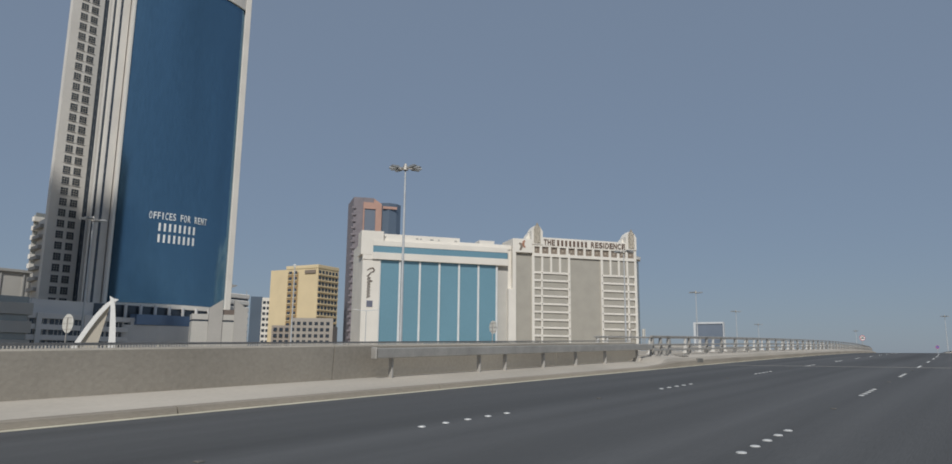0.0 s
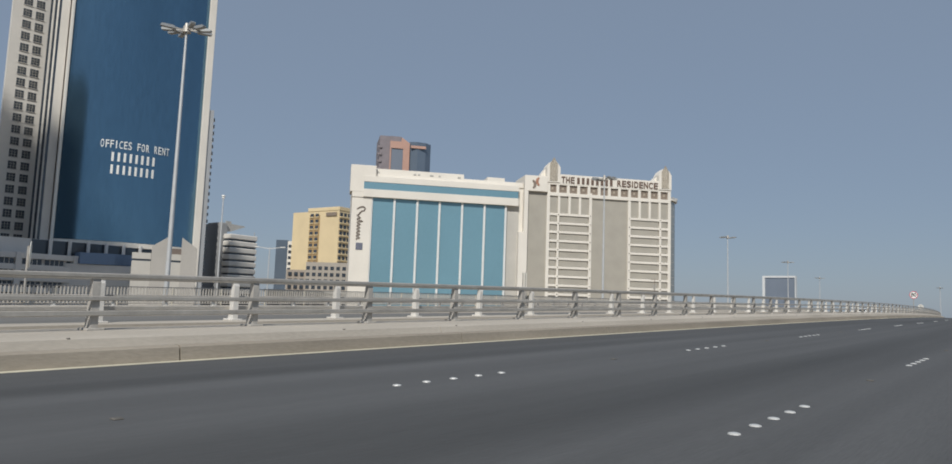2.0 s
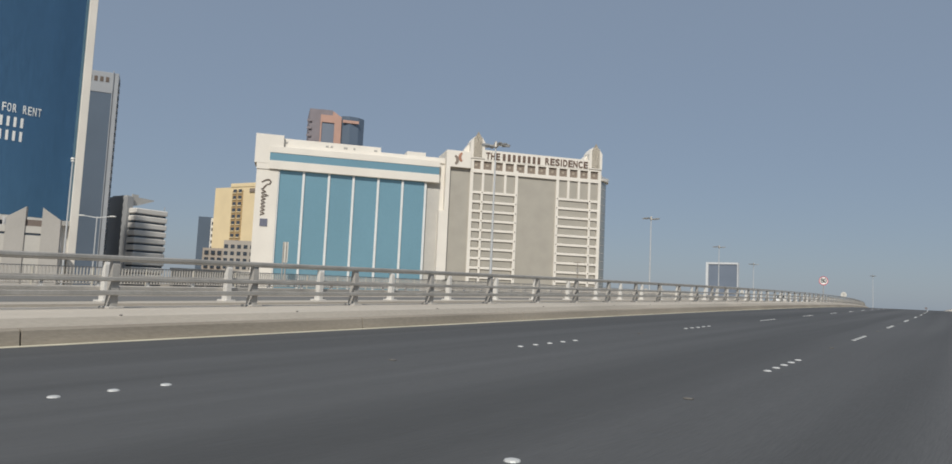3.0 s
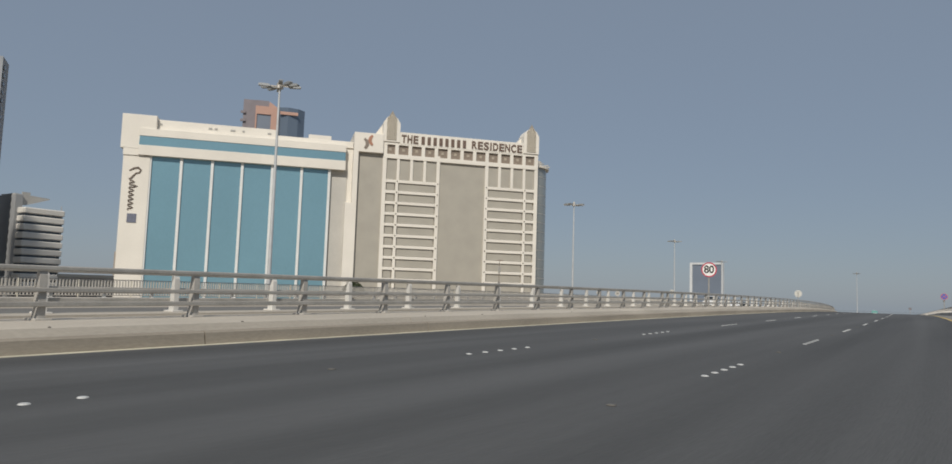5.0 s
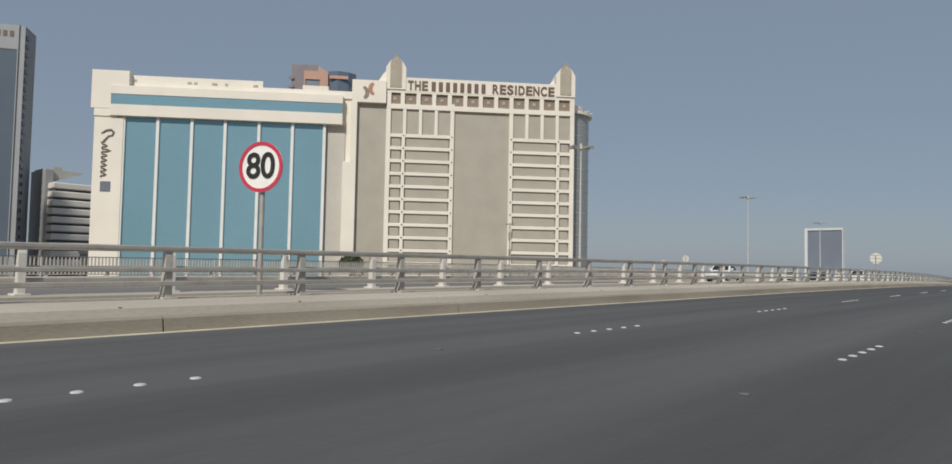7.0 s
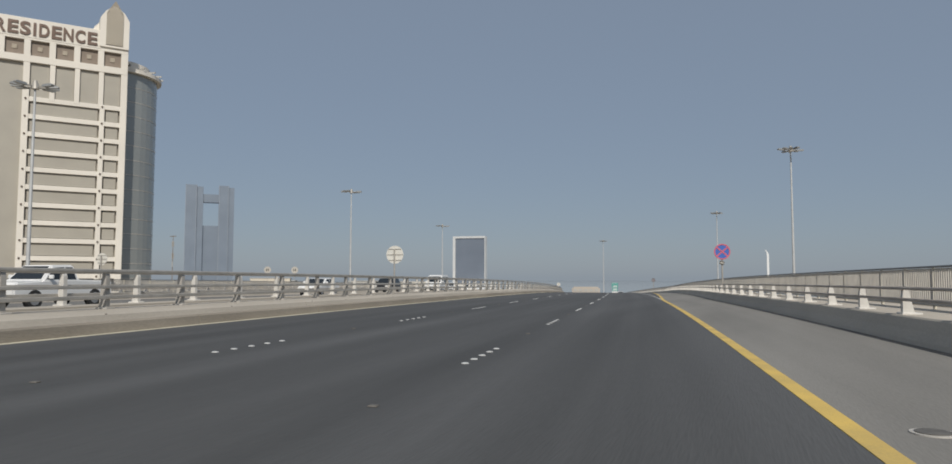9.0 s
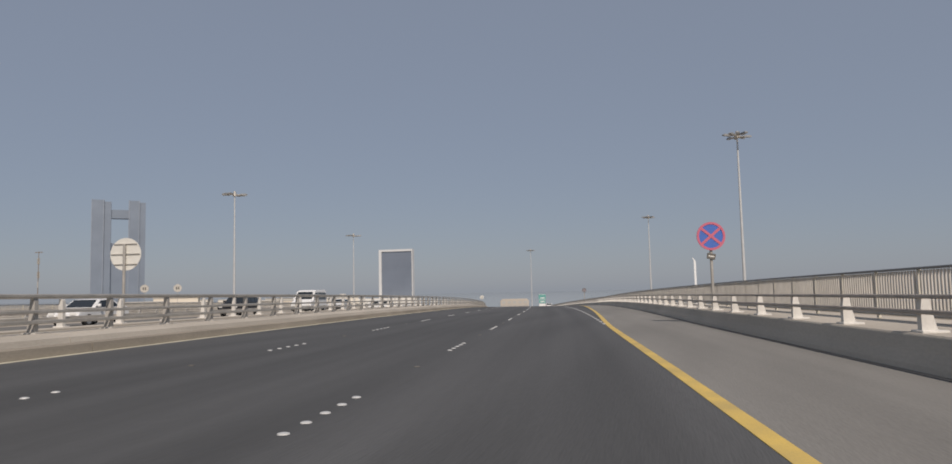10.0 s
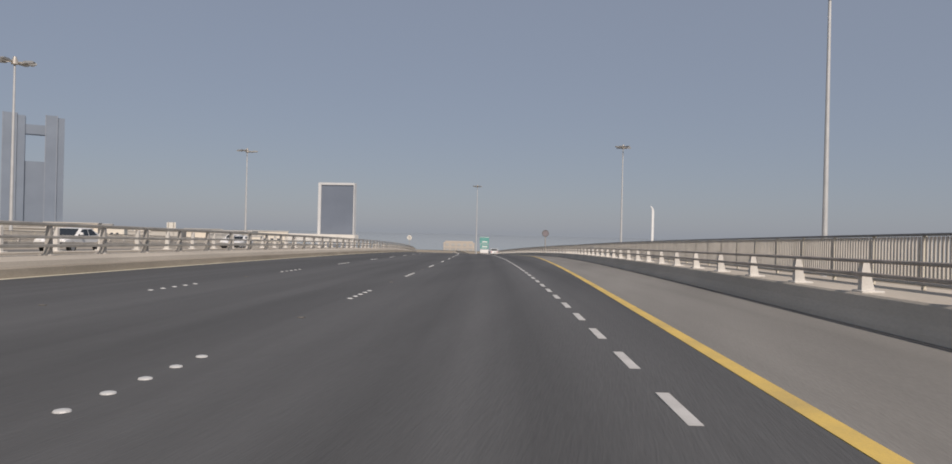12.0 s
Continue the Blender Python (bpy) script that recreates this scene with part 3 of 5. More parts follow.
# ---- lane markings ----
PERIOD, START = 7.705, 7.59
bm = bmesh.new()
vs = []
for r, z in ((0.052, -0.005), (0.045, 0.008), (0.025, 0.013)):
    vs.append([bm.verts.new((r * math.cos(a), r * math.sin(a), z)) for a in [2 * math.pi * i / 10 for i in range(10)]])
for p, q in zip(vs, vs[1:]):
    for i in range(10):
        bm.faces.new((p[i], p[(i + 1) % 10], q[(i + 1) % 10], q[i]))
bm.faces.new(vs[-1])
stud = None
for lat in (-1.86, -5.51):
    line = empty("lane_line", label="lane line of white ceramic studs in groups of five", category="road line", kind="structure")
    for g in range(-4, 50):
        for i in range(5):
            m = at_road(START + PERIOD * g + (i - 2) * 0.46, lat)
            if stud is None:
                stud = part("stud", bm, CERAMIC, line, m=m)
            else:
                again(stud, "stud", m, line)
    marker = None
    for g in range(-4, 50):
        m = at_road(START + PERIOD * (g + 0.5), lat)
        if marker is None:
            marker = part("reflector", boxes((-0.04, 0.04, -0.04, 0.04, -0.005, 0.013), bevel=0.008), MARKER, line, m=m)
        else:
            again(marker, "reflector", m, line)
slip = empty("slip_lane_line", label="white dashed line where the slip lane starts", category="road line", kind="structure")
dash = None
for i in range(138):
    y = 217.82 + 1.758 * i
    m = at_road(y, min(1.575 + 0.005 * (y - 217.8), 1.72))
    if dash is None:
        dash = part("dash", boxes((-0.045, 0.045, -0.41, 0.41, -0.01, 0.006)), WHITEPAINT, slip, m=m)
    else:
        again(dash, "dash", m, slip)

# ---- buildings: hotel with blue glass and the residence beside it ----
AX = Matrix(((0.606, -0.7955, 0, -184.4), (0.7955, 0.606, 0, 185.6), (0, 0, 1, 0), (0, 0, 0, 1)))
GL = -5.0


def building(name, label, m, category="building"):
    return empty(name, m, label=label, category=category)


hotel = building("hotel", "white hotel with tall blue glass front and heavy roof beam", AX, "hotel")
part("body", boxes((0.6, 60.0, 1.2, 26, GL, 43.5)), WHITEWALL, hotel)
part("side_pier", boxes((0.6, 7.0, -0.3, 1.2, GL, 36.6), bevel=0.05), WHITEWALL, hotel)
part("corner_block", boxes((-0.2, 8.0, -0.6, 8, 38.4, 47.3), (0.5, 5.5, -0.55, 1.2, 36.6, 38.4), bevel=0.06), WHITEWALL, hotel)
edges = [7.0, 14.5, 22.1, 29.6, 37.3, 45.0, 52.4]
for a, b in zip(edges, edges[1:]):
    part("glass_bay", boxes((a, b, 0.3, 1.2, GL, 36.9)), BLUEGLASS, hotel, "blue mirror glass bay")
for x in edges:
    part("mullion", boxes((x - 0.36, x + 0.36, -0.15, 0.33, GL, 36.9), bevel=0.06), MULLION, hotel)
part("recess_wall", boxes((52.85, 57.2, 0.9, 1.21, GL, 36.9)), PALEWALL, hotel)
part("end_fin", boxes((56.9, 60.0, -1.0, 1.25, GL, 28.0), (58.6, 60.0, -1.0, 1.25, 28.0, 42.4), bevel=0.05), WHITEWALL, hotel)
part("lower_beam", boxes((4.1, 56.6, -0.95, 1.3, 36.8, 39.4), bevel=0.04), WHITEWALL, hotel)
part("upper_beam", boxes((4.1, 56.6, -0.95, 1.3, 41.8, 43.8), bevel=0.04), WHITEWALL, hotel)
beam = part("beam_core", boxes((4.15, 56.55, -0.66, 1.3, 39.4, 41.8)), WHITEWALL, hotel)
part("glass_band", boxes((4.2, 56.5, -0.82, -0.67, 39.42, 41.78)), BLUEGLASS, beam, "blue glass band")
part("parapet", boxes((7.9, 37.7, 0.9, 1.5, 43.4, 46.7), (37.7, 58.6, 0.8, 1.4, 43.4, 45.2), bevel=0.04), WHITEWALL, hotel)
part("plant_room", boxes((46.5, 52.7, 4, 10, 43.5, 47.0), (8.0, 37.0, 3, 20, 43.5, 46.0), bevel=0.05), WHITEWALL, hotel)
for x, w in ((8.6, 0.5), (20.5, 0.9), (22.0, 0.7), (26.0, 1.2), (29.0, 0.6), (35.5, 1.0)):
    part("roof_vent", boxes((x, x + w, 0.78, 0.95, 45.2, 45.7)), GREYWALL, hotel)
# the upright name board drawn as one tall hook and a run of plain loops, and its square badge
hook = [(2.3, 32.6), (3.4, 33.3), (4.4, 33.5), (5.0, 32.9), (4.7, 32.2), (3.9, 32.0), (3.3, 31.3), (2.8, 30.6), (2.3, 30.5)]
part("name_stroke", ribbon(hook, [0.12, 0.2, 0.24, 0.22, 0.18, 0.16, 0.2, 0.22, 0.14], lambda u, v, w: (u, w, v), -0.45, -0.3), LETTER, hotel, "dark curved stroke in place of lettering")
for i in range(7):
    z = 30.1 - 1.1 * i
    tall = 1.8 if i == 1 else 1.05
    loop = [(2.55, z), (2.6 + 0.6 * tall, z - 0.08), (2.6 + tall, z - 0.32), (2.6 + 0.6 * tall, z - 0.58), (2.6, z - 0.62), (2.5, z - 0.86), (2.7, z - 1.0)]
    part("name_stroke", ribbon(loop, [0.1, 0.15, 0.17, 0.15, 0.14, 0.13, 0.09], lambda u, v, w: (u, w, v), -0.45, -0.3), LETTER, hotel, "dark curved stroke in place of lettering")
part("badge", boxes((2.5, 4.7, -0.45, -0.3, 19.3, 21.6), bevel=0.03), material("badge_blue", (0.14, 0.15, 0.20), 0.6), hotel, "square dark blue badge")

res = building("apartment_hotel", "cream residence block with white grid and two pointed turrets", AX, "building")
part("body", boxes((66.9, 113.0, 0.6, 24, GL, 48.0)), BROWNGLASS, res, "taupe glass front")
part("link_wall", boxes((60.0, 67.2, 0.3, 20, GL, 42.4)), BROWNGLASS, res)
part("link_top", boxes((58.7, 66.8, -0.9, 12, 42.4, 47.8), bevel=0.05), WHITEWALL, res)
part("centre_panel", boxes((83.1, 97.0, 0.35, 0.61, GL, 41.4)), BROWNGLASS, res)
# emblem of two curved strokes back to back
for cx, cz, a0, a1, mat, text in ((-1.85, -0.5, -58, 66, EMBLEMBROWN, "dark bronze curved stroke of the emblem"), (1.85, 0.6, 120, 244, EMBLEMRED, "terracotta curved stroke of the emblem")):
    turn = [radians(a0 + (a1 - a0) * i / 8) for i in range(9)]
    line = [(cx + 1.5 * math.cos(g), cz + 1.5 * math.sin(g)) for g in turn]
    bm = ribbon(line, [0.28 + 0.2 * math.sin(math.pi * i / 8) for i in range(9)], lambda u, v, w: (62.6 + u, w, 45.2 + v), -1.05, -0.91)
    part("emblem", bm, mat, res, text)
part("head_wall", boxes((71.2, 108.6, -0.35, 2, 45.55, 49.0), bevel=0.05), WHITEWALL, res)
# strips of the grid, each standing proud of the glass
for x, a, b, z in ((66.9, 68.0, GL, 46.0), (82.3, 83.3, GL, 43.0), (96.8, 97.8, GL, 43.0), (112.0, 113.1, GL, 46.0), (70.7, 71.5, GL, 35.2), (108.7, 109.5, GL, 35.2)):
    part("upright", boxes((x, a if a > x else b, -0.25, 0.62, GL, z), bevel=0.04), WHITEWALL, res)
for x in (71.3, 75.1, 78.9, 101.2, 105.0, 108.8):
    part("upright", boxes((x - 0.42, x + 0.42, -0.22, 0.62, 34.9, 41.6), bevel=0.04), WHITEWALL, res)
for a, b in ((67.4, 83.1), (97.0, 112.9)):
    for i in range(13):
        z = 34.9 - 3.07 * i
        part("floor_band", boxes((a, b, -0.18, 0.63, z - 0.42, z + 0.42), bevel=0.04), WHITEWALL, res)
part("floor_band", boxes((66.95, 113.05, -0.3, 0.64, 41.3, 42.5), bevel=0.04), WHITEWALL, res)
part("floor_band", boxes((66.95, 113.05, -0.29, 0.64, 45.2, 46.1), bevel=0.04), WHITEWALL, res)
for i in range(13):
    x = 66.95 + 3.79 * i
    part("upright", boxes((max(66.9, x - 0.5), min(113.1, x + 0.5), -0.27, 0.66, 42.4, 45.3), bevel=0.04), WHITEWALL, res)
sq = pl = None
for i in range(12):
    m = Matrix.Translation((68.85 + 3.79 * i, 0.25, 43.85))
    if sq is None:
        sq = part("square_panel", boxes((-1.42, 1.42, 0.0, 0.4, -1.4, 1.4), bevel=0.03), DARKBROWN, res, "dark brown square panel", m=m)
        pl = part("boss", boxes((-0.4, 0.4, -0.12, 0.0, -0.4, 0.4), bevel=0.08), BOSS, sq)
    else:
        o = again(sq, "square_panel", m, res)
        again(pl, "boss", Matrix(), o)
knob = None
for x in (71.1, 82.8, 97.3, 109.1):
    for i in range(11):
        m = Matrix.Translation((x, -0.28, 34.9 - 3.07 * i))
        if knob is None:
            knob = part("knob", disc(bmesh.new(), 0.17, -0.1, 0.06, 10), LETTER, res, m=m)
        else:
            again(knob, "knob", m, res)
# shallow frames round the panes between the bands
for a, b in ((68.2, 70.5), (71.7, 82.1), (98.0, 108.5), (109.7, 111.8)):
    for i in range(12):
        z = 34.9 - 3.07 * i
        part("pane", boxes((a + 0.06, b - 0.06, 0.18, 0.61, z - 2.56, z - 0.5), bevel=0.03), BROWNGLASS, res)
for a, b in ((68.1, 70.85), (71.75, 74.65), (75.55, 78.45), (79.35, 82.25), (97.85, 100.75), (101.65, 104.55), (105.45, 108.35), (109.25, 111.95)):
    part("pane", boxes((a, b, 0.2, 0.61, 35.4, 41.25), bevel=0.03), BROWNGLASS, res)
for x0 in (66.6, 108.3):
    tur = part("turret", prism(bmesh.new(), [(0, 46.0), (4.8, 46.0), (4.8, 51.3), (3.95, 52.7), (2.4, 53.9), (0.85, 52.7), (0, 51.3)], lambda u, v, w: (x0 + u, w, v), -0.6, 4.2), WHITEWALL, res, "pointed white turret")
    part("lattice_panel", prism(bmesh.new(), [(1.0, 46.4), (3.8, 46.4), (3.8, 52.4), (2.4, 54.8), (1.0, 52.4)], lambda u, v, w: (x0 + u, w, v), -0.68, -0.6), LATTICEBACK, tur, "panel with a fine lattice")
    bm = bmesh.new()
    for r in range(18):
        z = 46.45 + 0.45 * r
        for c in range(6):
            u = 1.05 + 0.45 * c
            if min(u - 1.05, 3.3 - u) < (z + 0.45 - 52.4) * 0.587 - 0.05:
                continue
            for p, q in ((u, u + 0.45), (u + 0.45, u)):
                prism(bm, [(p - 0.06, z), (p + 0.06, z), (q + 0.06, z + 0.45), (q - 0.06, z + 0.45)], lambda u, v, w: (x0 + u, w, v), -0.75, -0.68)
    part("lattice", bm, LATTICE, tur)
    part("shoulder", prism(bmesh.new(), [(-1.7, 46.0), (-0.02, 46.0), (-0.02, 50.9), (-0.5, 50.4), (-1.7, 48.6)], lambda u, v, w: (x0 + u, w, v), 1.6, 5.0), WHITEWALL, tur)
# the two common words in bronze letters, the name between them as one plain bar a letter
for word, word0, word1 in (("THE", 71.75, 76.75), ("RESIDENCE", 92.2, 108.0)):
    w = (word1 - word0) / (len(word) - 0.5 * word.count("I"))
    x = word0
    for ch in word:
        step = 0.5 * w if ch == "I" else w
        m = Matrix.Translation((x + step / 2, -0.42, 47.0)) @ Matrix.Rotation(radians(90), 4, 'X')
        lettering("letter", ch, LETTERBAR, res, m, 3.1, 0.1, "bronze capital letter", width=0.42 if ch == "I" else 0.84 * w, bold=0.09)
        x += step
bar = None
for word0, word1, count in ((77.6, 91.5, 8),):
    w = (word1 - word0) / count
    for i in range(count):
        m = Matrix.Translation((word0 + i * w, -0.35, 45.95))
        if bar is None:
            bar = part("letter_bar", boxes((0, 0.95, -0.2, 0.0, 0, 2.25), bevel=0.04), LETTERBAR, res, "plain bronze bar in place of a letter", m=m)
        else:
            again(bar, "letter_bar", m, res)
# the round stair tower at the side, with its roof canopy
bm = bmesh.new()
tube(bm, 111.2, 12.0, GL, 43.0, 8.6, n=40)
drum = part("drum", bm, GREYGLASS, res, "curved grey glass drum")
for i in range(15):
    bm = bmesh.new()
    tube(bm, 111.2, 12.0, 1.0 + 2.8 * i, 1.12 + 2.8 * i, 8.63, n=40)
    part("ring", bm, POSTGREY, drum)
bm = bmesh.new()
tube(bm, 111.2, 12.0, 43.0, 43.7, 9.4, n=40)
tube(bm, 111.2, 12.0, 43.7, 45.6, 7.2, n=40)
part("canopy", bm, WHITEWALL, drum)
for i in range(10):
    a = -1.3 + 0.3 * i
    part("bracket", boxes((0, 1.5, -0.12, 0.12, 0, 0.3)), GREYWALL, drum, m=Matrix.Translation((111.2 + 8.2 * math.cos(a), 12 + 8.2 * math.sin(a), 44.0)) @ Matrix.Rotation(a, 4, 'Z'))

# ---- the tall tower with curved blue glass ----
TX = Matrix(((0.173, -0.985, 0, -206.6), (0.985, 0.173, 0, 125.0), (0, 0, 1, 0), (0, 0, 0, 1)))
tower = building("office_tower", "tall office tower with convex blue mirror glass framed in white", TX, "tower")
part("core", boxes((-18.4, 17.9, 0.4, 8.0, GL, 126.0), (-18.4, 19.8, 8.0, 30.0, GL, 80.0), (-18.4, -17.0, 22.9, 30.0, GL, 80.0)), TOWERWALL, tower)
part("rear_block", boxes((-30.2, -18.5, 24.5, 33.0, GL, 43.0)), TOWERWALL, tower)
for i in range(9):
    part("balcony", boxes((-31.6, -30.2, 25.0, 33.2, 13.6 + 3.3 * i, 14.7 + 3.3 * i), bevel=0.04), STONEGREY, tower)
rows, cols = 28, 24
HALF, BULGE, GZ0, GZ1 = 17.9, 4.6, 16.5, 121.2


def curve_depth(u):
    """How far the glass stands in front of its chord."""
    return -BULGE * (1 - (u / HALF) ** 2)


def on_glass(u, z, proud=0.12):
    """The pose of a thing laid on the bent glass."""
    bend = math.atan(2 * BULGE * u / HALF ** 2)
    return Matrix.Translation((u, curve_depth(u) - proud, z)) @ Matrix.Rotation(bend, 4, 'Z')


for r in range(rows):
    z0, z1 = GZ0 + (GZ1 - GZ0) * r / rows, GZ0 + (GZ1 - GZ0) * (r + 1) / rows
    bm = bmesh.new()
    lo, hi = [], []
    for c in range(cols + 1):
        u = HALF * (2 * c / cols - 1)
        lo.append(bm.verts.new((u, curve_depth(u), z0 + 0.002)))
        hi.append(bm.verts.new((u, curve_depth(u), z1 - 0.002)))
    for c in range(cols):
        f = bm.faces.new((lo[c], lo[c + 1], hi[c + 1], hi[c]))
        f.smooth = True
    part("glass_storey", bm, TOWERGLASS, tower)
us = [HALF * (i / 8 - 1) for i in range(17)]
part("glass_backing", prism(bmesh.new(), [(u, curve_depth(u) + 0.3) for u in us], lambda u, v, w: (u, v, w), GZ0, GZ1), DARKGLASS, tower)
rim = [(u, curve_depth(u) - 0.6) for u in us] + [(HALF, 0.38), (-HALF, 0.38)]
part("sill_band", prism(bmesh.new(), rim, lambda u, v, w: (u, v, w), 15.1, 16.4), WHITEWALL, tower)
part("head_band", prism(bmesh.new(), rim, lambda u, v, w: (u, v, w), 121.3, 127.0), WHITEWALL, tower)
part("edge_pier", boxes((17.95, 19.9, -0.8, 8.0, GL, 127.5), bevel=0.08), WHITEWALL, tower)
part("end_wall", boxes((19.9, 20.9, 4.0, 8.0, GL, 126.5), bevel=0.08), STONEGREY, tower)
# stepped piers between the glass and the wing, with dark slots beside them
for u0, u1, v, deep in ((-21.3, -19.2, 16.0, 2.0), (-21.0, -19.1, 9.0, 5.0), (-20.7, -18.7, 3.0, 9.0)):
    part("pier", boxes((u0, u1, v, v + deep, GL, 127.0), bevel=0.08), TOWERWALL, tower)
    part("slot", boxes((u0 - 0.55, u0 + 0.02, v + 0.3, v + 0.9, GL, 126.0)), DARKGLASS, tower)
part("glass_trim", boxes((-18.62, -18.0, -0.35, 0.35, GL, 127.0), bevel=0.05), SIGNBACK, tower)
part("slot", boxes((-20.9, -18.5, 22.5, 22.8, GL, 126.0)), DARKGLASS, tower)
wing_face = [(-30.6, 21.25), (-20.9, 22.6), (-20.9, 24.4), (-30.6, 24.4)]
part("wing", prism(bmesh.new(), wing_face, lambda u, v, w: (u, v, w), 12.6, 127.0), TOWERWALL, tower)
lean_in = math.atan2(1.6, 11.5)
win = None
for r in range(31):
    for u in (-27.9, -24.75):
        m = Matrix.Translation((u, 21.0 + (u + 32.4) * 1.6 / 11.5 - 0.03, 16.0 + 3.463 * r)) @ Matrix.Rotation(lean_in, 4, 'Z')
        if win is None:
            win = part("window", boxes((0, 2.15, -0.02, 0.2, 0, 2.25)), DARKGLASS, tower, m=m)
            bars = [part("mullion", boxes((x, x + 0.09, -0.07, -0.02, 0, 2.25)), BROWNGLASS, win) for x in (0.68, 1.38)]
            bars += [part("transom", boxes((0, 2.15, -0.074, -0.022, z, z + 0.09)), BROWNGLASS, win) for z in (0.7, 1.45)]
            bars.append(part("window_sill", boxes((-0.15, 2.3, -0.18, 0.05, -0.16, 0.0)), STONEGREY, win))
        else:
            o = again(win, "window", m, tower)
            for b in bars:
                again(b, b.name.split(".")[0], Matrix(), o)
# the words follow the bend of the glass, letter by letter
for i, ch in enumerate("OFFICES FOR RENT"):
    if ch != " ":
        m = on_glass(-8.95 + 1.13 * i, 43.2) @ Matrix.Rotation(radians(90), 4, 'X')
        lettering("letter", ch, SIGNWHITE, tower, m, 3.1, 0.05, "tall white letter on the glass", width=0.3 if ch == "I" else 0.84, bold=0.02)
digit = None
for z in (39.85, 36.35):
    for i in range(8):
        m = on_glass(-6.25 + 1.5 * i, z)
        if digit is None:
            digit = part("number_bar", boxes((-0.3, 0.3, -0.05, 0.05, -1.25, 1.25)), SIGNWHITE, tower, "white bar in place of a digit", m=m)
        else:
            again(digit, "number_bar", m, tower)

# an unseen tower, added to shade the lower storeys of the office tower
street_tower = building("street_tower", "unseen tall pale tower with window bands, added to shade the office tower", pose(-109.6, -86.5, 0), "tower")
part("body", boxes((-31.5, 8.0, -13, 13, GL, 236.0), (8.0, 30.5, -11, 13, GL, 221.0)), STONEGREY, street_tower)
for i in range(53):
    z = 6.0 + 4.3 * i
    part("window_band", boxes((-31.7, 8.2, -13.2, 13.2, z, z + 1.9)), DARKGLASS, street_tower)
    if z < 218:
        part("window_band", boxes((8.2, 30.7, -11.2, 13.2, z, z + 1.9)), DARKGLASS, street_tower)

# an unseen slab beside the viaduct's start, added to darken the glass's left edge by reflection
slab = building("street_slab", "unseen grey slab beside the start of the viaduct, added for its reflection", pose(-74.5, -8.5, 0, 0, 0, 45), "tower")
part("body", boxes((-50.0, 0.0, -24.0, 0.0, GL, 104.0), (-42.0, -9.0, -20.0, -4.0, 104.0, 110.0)), GREYWALL, slab)
for i in range(23):
    z = 5.0 + 4.3 * i
    part("window_band", boxes((-50.2, 0.2, -24.2, 0.2, z, z + 2.5)), DARKGLASS, slab)

PX = Matrix(((0, -1, 0, -218), (1, 0, 0, 0), (0, 0, 1, 0), (0, 0, 0, 1)))
# podium of the tower with its galleries and a white curved front
podium = building("podium", "pale podium with long window bands at the foot of the tower", PX, "building")
part("body", boxes((72, 139, -19.6, 6, GL, 10.6)), PODIUMGREY, podium)
part("set_back", boxes((84, 138.6, -16.0, 4, 10.6, 15.4)), PODIUMWHITE, podium)
for z in (10.2, 7.4, 4.7, 1.9):
    part("band", boxes((71.8, 118.5, -20.3, -19.5, z, z + 1.35), bevel=0.04), PODIUMWHITE, podium)
w0 = None
for z in (8.75, 6.05, 3.25, 0.4):
    for i in range(9):
        m = Matrix.Translation((72.6 + 4.95 * i, -19.75, z))
        if w0 is None:
            w0 = part("window", boxes((0, 4.2, -0.05, 0.3, 0, 1.35)), DARKGLASS, podium, m=m)
            w1 = [part("bar", boxes((x, x + 0.12, -0.12, -0.04, 0, 1.35)), WHITEWALL, w0) for x in (1.0, 2.05, 3.1)]
        else:
            o = again(w0, "window", m, podium)
            for b in w1:
                again(b, "bar", Matrix(), o)
for x in (71.6, 83.8, 95.7, 108.6, 117.6):
    part("pier", boxes((x, x + 1.3, -20.6, -19.5, GL, 11.6), bevel=0.05), PODIUMWHITE, podium)
arc = [(107 + 32 * i / 12, -19.7 - 5.5 * math.sin(math.pi * i / 12)) for i in range(13)]
part("curved_front", prism(bmesh.new(), arc + [(139, -18), (107, -18)], lambda u, v, w: (u, v, w), GL, 9.6), PODIUMWHITE, podium)
BANDGLASS = glazing("muted_blue_glass", (0.17, 0.24, 0.36), 0.25, 0.3)
arc2 = [(109.6 + 15 * i / 8, -19.8 - 5.0 * math.sin(math.pi * (0.12 + 0.5 * i / 8))) for i in range(9)]
part("blue_band", prism(bmesh.new(), arc2 + [(124.6, -18), (109.6, -18)], lambda u, v, w: (u, v, w), 9.7, 12.6), BANDGLASS, podium, "blue glass band")
for x in (104, 108.5, 113, 117.5, 122, 126.5, 131, 135.5):
    bm = bmesh.new()
    tube(bm, x, -17.2, 10.6, 15.6, 0.45, n=12)
    part("column", bm, PODIUMWHITE, podium)
part("gallery_glass", boxes((100, 138, -16.3, -15.9, 10.7, 15.3)), DARKGLASS, podium)

wing = building("balcony_block", "pale block with stacked balcony bands behind the tower", PX, "building")
part("body", prism(bmesh.new(), [(115.5, 66), (134, 66), (140, 86), (124, 86)], lambda u, v, w: (u, v, w), GL, 52), PALEWALL, wing)
for i in range(14):
    part("balcony", boxes((115.0, 134, 64.4, 66.2, 4.0 + 3.5 * i, 5.7 + 3.5 * i), bevel=0.04), WHITEWALL, wing)
    part("opening", boxes((116.0, 133.5, 65.5, 66.05, 5.8 + 3.5 * i, 7.4 + 3.5 * i)), GREYGLASS, wing)

